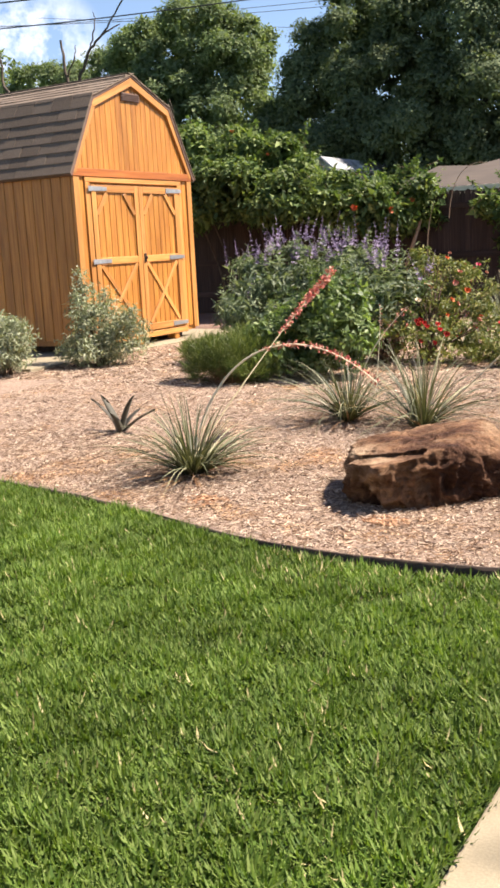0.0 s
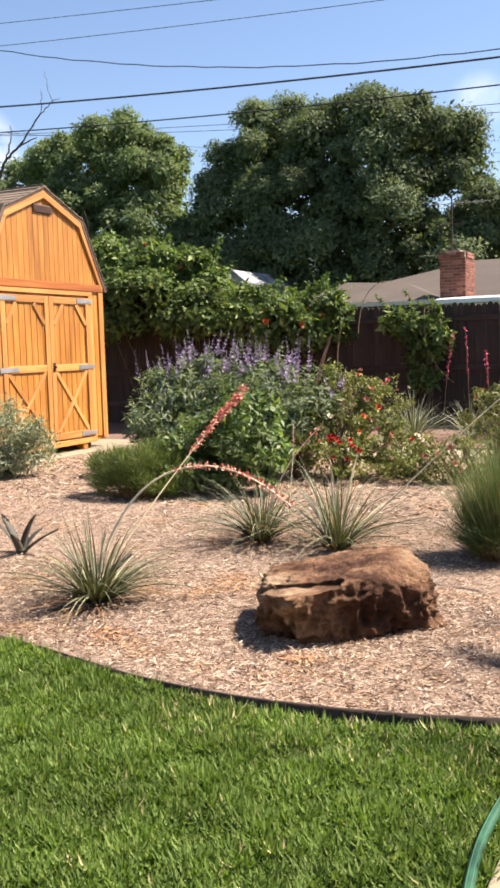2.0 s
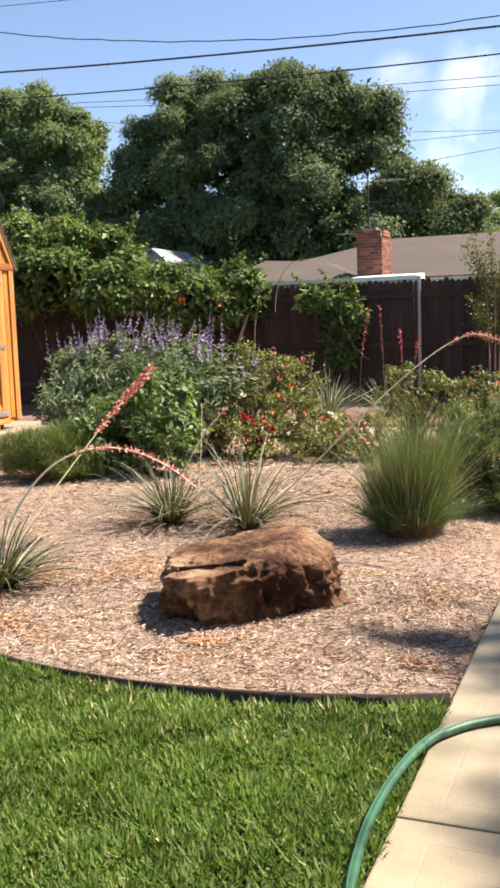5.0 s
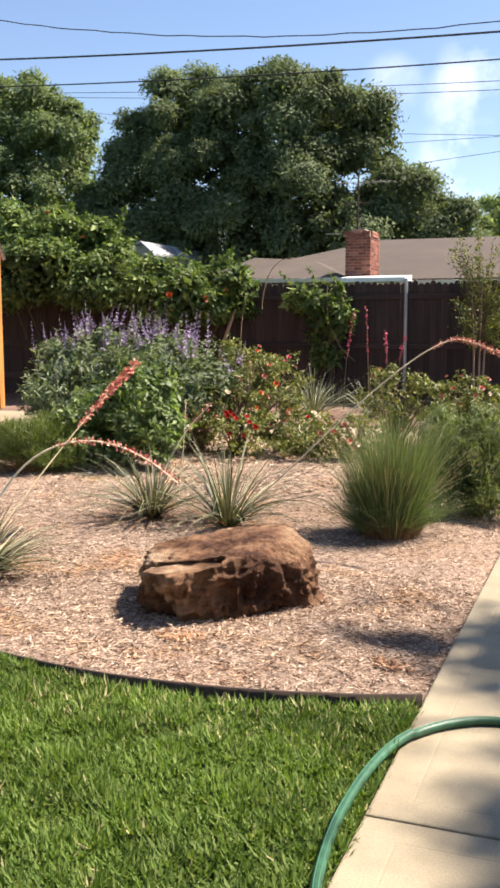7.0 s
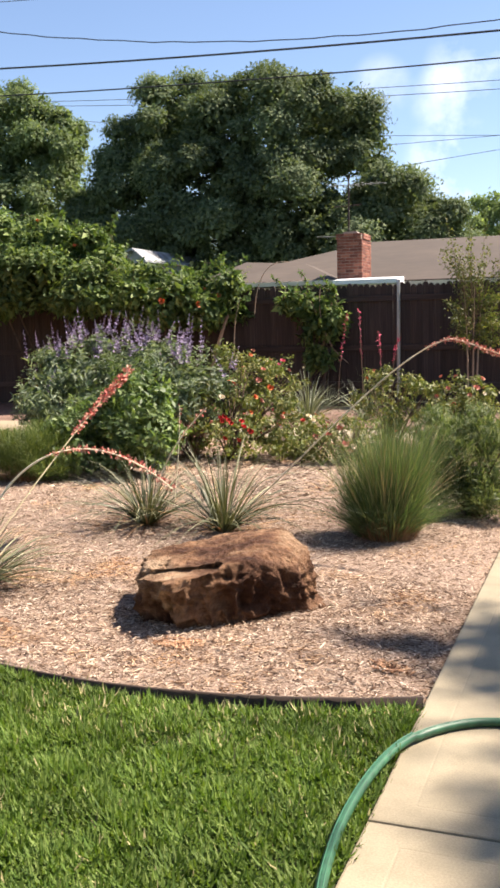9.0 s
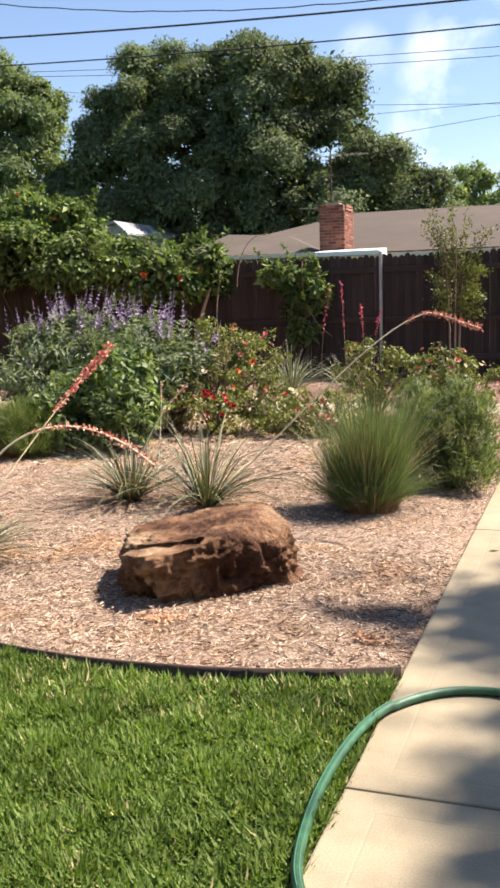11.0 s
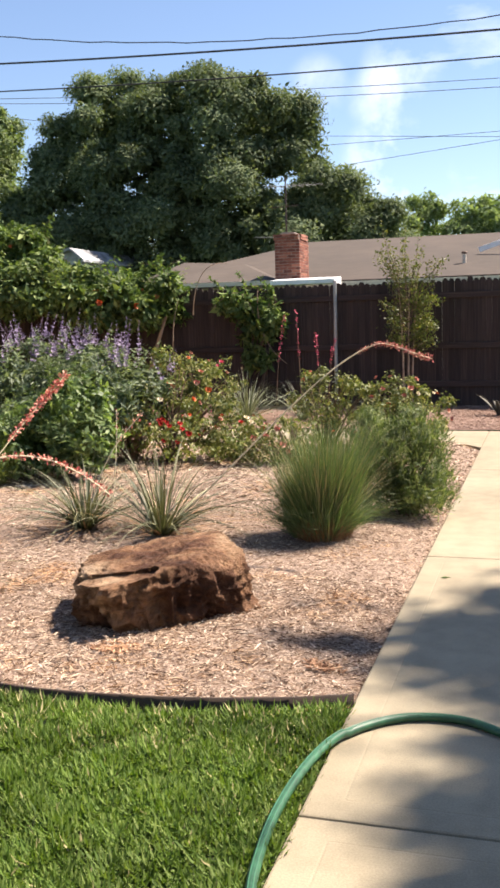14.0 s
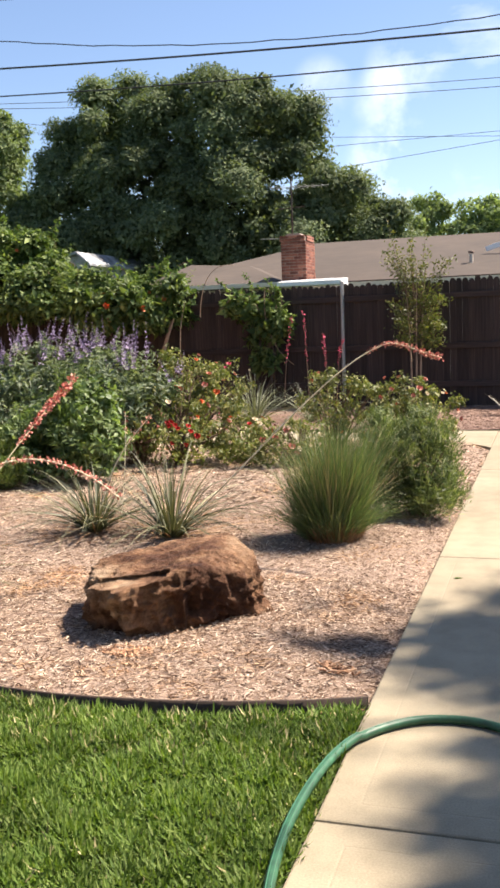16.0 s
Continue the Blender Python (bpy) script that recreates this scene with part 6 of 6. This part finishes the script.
# ---- trees beyond the fence ----
def tree(at, lobes, count, size, mat, label, trunk_h, r0, seed, levels=2, spread=0.8, clumps=0, radius=0.8, **kw):
    ob = thing("tree", at, label, "tree", "trees beyond the fence")
    part_mesh("trunk", tubes_mesh("trunk", limbs((0, 0, -0.1), trunk_h, spread, 4, r0, levels, seed), M_BARK, 7), ob, "dark trunk and spreading limbs")
    if lobes:
        local = [(a - at[0], b - at[1], c, d, e, f) for a, b, c, d, e, f in lobes]
        core = [(a, b, c, max(0.3, d - 0.42 * radius), max(0.3, e - 0.42 * radius), max(0.3, f - 0.42 * radius)) for a, b, c, d, e, f in local] if clumps else local
        part_mesh("crown", clump_crown("crown", core, clumps, radius, count, size, mat, jitter=0.16, spacing=1.1) if clumps else crown_mesh("crown", local, count, size, mat, "leaf", **kw), ob)
        inner = [(a, b, c, 0.76 * d, 0.76 * e, 0.76 * f) for a, b, c, d, e, f in local]
        part_mesh("inner_crown", crown_mesh("inner_crown", inner, count // 7, size * 1.7, mat, "leaf", clump=0.5, clumps_per=40, fill=0.3, jitter=0.8, droop=0.0), ob)["kind"] = "stuff"
    return ob


OAK = [(-14.0, 40, 9.0, 3.1, 3, 2.7), (-18.0, 40, 9.6, 2.3, 2.4, 2.3), (-11.3, 40, 9.4, 2.1, 2.4, 2.3), (-20.0, 40, 8.4, 1.3, 2, 1.8), (-9.7, 40, 8.2, 1.1, 1.8, 2.0), (-8.6, 40, 6.3, 1.7, 2, 1.7), (-7.0, 40, 5.3, 1.5, 2, 1.2),
       (-16.2, 38.4, 7.3, 2.6, 2, 2.1), (-12.4, 38.2, 6.6, 2.5, 2, 2.0), (-19.4, 39, 6.0, 2.4, 2.2, 2.1), (-16, 38, 4.8, 3.4, 2.2, 2.1), (-11, 38.4, 4.4, 3.2, 2, 1.9), (-6.4, 41, 4.2, 1.8, 2, 1.3), (-14.0, 42, 3.4, 4.5, 2, 2.2), (-9.0, 42, 3.2, 4.0, 2, 2.0), (-20, 42, 3.6, 3.4, 2, 2.2), (-21.9, 39.5, 6.4, 1.2, 1.4, 1.2), (-21.6, 41.5, 4.6, 2.2, 1.5, 1.9)]
tree((-14, 40, 0), OAK, 270000, 0.15, M_OAK, "very large dark green live oak with a broad crown", 4.0, 0.55, 2, clumps=230, radius=0.92)
ELM = [(-26.4, 40, 10.2, 2.2, 2.2, 2.4), (-29.0, 40, 9.8, 2.1, 2.2, 2.3), (-24.1, 40, 9.8, 1.3, 2, 1.8), (-31.6, 40.5, 8.4, 2.2, 2.4, 2.6), (-23.9, 39.6, 7.2, 1.8, 2, 1.9), (-27, 38.6, 7.2, 3.0, 2, 2.4), (-30.5, 39, 5.6, 3.0, 2.2, 2.4), (-25, 38.4, 4.8, 3.2, 2, 2.2),
       (-22.6, 39.5, 5.2, 2.0, 2, 2.0), (-34.2, 40, 8.6, 1.5, 1.8, 2.1), (-34, 40, 5.8, 2.4, 2.2, 2.2), (-36.8, 41, 5.8, 2.2, 2, 2.2)]
tree((-26, 40, 0), ELM, 150000, 0.15, M_ELM, "tall leafy green tree beyond the fence", 4.0, 0.4, 4, clumps=230, radius=0.76)
tree((-44, 46, 0), [(-44.6, 46, 11.2, 2.0, 2, 2.2), (-42.2, 46, 10.4, 1.8, 1.8, 2.0), (-48, 46, 9, 3, 2.5, 3), (-42.5, 46, 8, 3, 2, 2.4), (-39.4, 46, 8.6, 2.0, 2, 2.0)], 30000, 0.2, M_ELM, "sparse light green tree far beyond the shed", 4.0, 0.3, 6, clumps=90, radius=0.7)
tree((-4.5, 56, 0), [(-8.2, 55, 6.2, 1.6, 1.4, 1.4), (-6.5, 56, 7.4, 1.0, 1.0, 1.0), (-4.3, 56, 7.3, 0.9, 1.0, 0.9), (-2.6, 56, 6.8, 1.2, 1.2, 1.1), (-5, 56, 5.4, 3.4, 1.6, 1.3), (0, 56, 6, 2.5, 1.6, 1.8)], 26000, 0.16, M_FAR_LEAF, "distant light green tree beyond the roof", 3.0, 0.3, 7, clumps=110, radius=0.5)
dead_tree = thing("tree", (-27.3, 32, 0), "bare dead tree with crooked forked grey branches", "tree", "trees beyond the fence")
rd = random.Random(21)


def crooked(way, r0, r1, name="branch"):
    """A bare limb through some places (x, z), kinked on the way."""
    pts, n = [], 5
    for (xa, za), (xb, zb) in zip(way, way[1:]):
        for i in range(n):
            t = i / n
            j = 0.05 if i else 0.0
            pts.append(Vector((xa + (xb - xa) * t + rd.uniform(-j, j), rd.uniform(-j, j), za + (zb - za) * t)))
    pts.append(Vector((way[-1][0], 0, way[-1][1])))
    rads = [0.6 * (r0 + (r1 - r0) * i / (len(pts) - 1)) for i in range(len(pts))]
    return part_mesh(name, tubes_mesh(name, [(pts, rads)], M_BARK, 6), dead_tree)


crooked(((0, -0.1), (-0.1, 4.0), (-0.35, 8.2), (-0.55, 9.7)), 0.2, 0.08, "trunk")
crooked(((-0.2, 6.5), (0.35, 8.3), (1.0, 9.2), (1.6, 9.6), (2.8, 10.75)), 0.14, 0.05)
crooked(((1.0, 9.2), (1.25, 9.85), (1.25, 10.5)), 0.07, 0.02)
crooked(((1.6, 9.6), (2.1, 9.75), (2.55, 9.85)), 0.07, 0.03)
crooked(((2.8, 10.75), (2.9, 11.3), (2.85, 11.65)), 0.04, 0.012)
crooked(((2.8, 10.75), (3.4, 11.15), (3.75, 11.2)), 0.04, 0.012)
crooked(((3.4, 11.15), (3.15, 11.85), (3.1, 12.3)), 0.022, 0.01)
crooked(((-0.35, 8.2), (0.1, 8.9), (0.2, 9.4)), 0.07, 0.03)
crooked(((-0.2, 5.0), (-2.2, 6.6), (-3.9, 8.3), (-4.0, 9.7)), 0.16, 0.07)

# the tree to the side whose shade falls on the walk
def shade_lobe(x, y, rx, ry):
    """A bough at twelve metres whose shadow falls round (x, y) on the ground."""
    return (x + 7.054, y + 5.126, 12.0, rx, ry, 0.2)


SHADE = [shade_lobe(*b) for b in ((0.28, 5.1, 0.50, 0.08), (0.1, 4.62, 0.56, 0.10), (0.04, 4.16, 0.54, 0.08), (-0.80, 4.22, 0.06, 0.03), (0.25, 3.86, 0.4, 0.03), (0.34, 3.37, 0.44, 0.05), (0.28, 2.94, 0.54, 0.08), (0.36, 2.60, 0.5, 0.09), (0.34, 2.26, 0.5, 0.12), (0.75, 1.7, 0.6, 0.3))] + [(8.8, 8.8, 12.6, 0.6, 0.6, 0.3)]
tree((9.4, 8.6, 0), SHADE, 20000, 0.12, M_ELM, "leafy shade tree beside the walk", 8.0, 0.17, 5, 1, 0.5, clump=0.11, clumps_per=85)
# a second crown added out of view, which only cuts sky light
tree((9.5, 4.0, 0), [(8.2, 6.0, 8.4, 1.8, 2.2, 1.2), (8.6, 2.4, 8.2, 2.0, 2.2, 1.2), (10.8, 4.4, 8.8, 2.0, 2.6, 1.4)], 7000, 0.2, M_ELM, "unseen broad tree added to block sky light", 5.0, 0.2, 8, 1, 0.5, clump=0.35, clumps_per=60)

# the house behind the camera, which closes the yard
home = thing("home", (0, 0, 0), "plain low brick-coloured house closing the yard", "house", kind="structure")
part("wall", box((-13.0, -9.0, -0.05), (9.0, -3.0, 2.7)), M_BEIGE, home)
part("roof", prism([(-9.5, 2.65), (-2.4, 2.65), (-2.4, 2.75), (-6.0, 4.6), (-9.5, 2.75)], -13.4, 9.4, 0), M_ROOF, home)

# dry leaves caught in the corner of bed and walk, and one on the walk
n_dry = 16
at = np.column_stack([rng.uniform(-0.78, -0.60, n_dry), rng.uniform(3.42, 3.58, n_dry), rng.uniform(-0.005, 0.012, n_dry)])
way = np.column_stack([rng.normal(size=(n_dry, 2)), rng.normal(0, 0.3, n_dry)])
nrm = np.column_stack([rng.normal(0, 0.4, (n_dry, 2)), np.ones(n_dry)])
v1, f1 = scatter(LEAF_V, LEAF_F, at, way, nrm, rng.uniform(0.02, 0.04, n_dry))
tagged(part_mesh("dry_leaves", fast_mesh("dry_leaves", v1, f1, M_STRAW)), "rusty dry leaves caught against the walk", "dry leaves", kind="stuff")
v1, f1 = scatter(LEAF_V, LEAF_F, np.array([(-0.46, 5.37, 0.003)]), np.array([(1.0, 0.5, 0.0)]), np.array([(0, 0.1, 1.0)]), np.array([0.06]))
tagged(part_mesh("fallen_leaf", fast_mesh("fallen_leaf", v1, f1, M_OAK)), "single dark leaf lying on the walk", "leaf")

# rusty patches of decayed chips in the bed
for px, py, reach in ((-0.77, 3.95, 0.07), (-2.63, 3.95, 0.10), (-1.65, 3.94, 0.09)):
    n = 130
    w, r = rng.uniform(0, 2 * np.pi, n), 1.25 * reach * rng.random(n) ** 0.8
    x, y = px + r * np.cos(w), py + 0.7 * r * np.sin(w)
    z = np.array([bed_height(a, b) for a, b in zip(x, y)]) + 0.009 + 0.004 * rng.random(n)
    way = np.column_stack([rng.normal(size=(n, 2)), rng.normal(0, 0.3, n)])
    nrm = np.column_stack([rng.normal(0, 0.35, (n, 2)), np.ones(n)])
    length = rng.uniform(0.012, 0.04, n)
    v1, f1 = scatter(CHIP_V, CHIP_F, np.column_stack([x, y, z]), way, nrm, length, rng.uniform(0.003, 0.009, n) / length, True)
    tagged(part_mesh("mulch_patch", fast_mesh("mulch_patch", v1, f1, M_RUST_CHIP)), "patch of rusty orange decayed mulch on the bed", "mulch", kind="stuff")
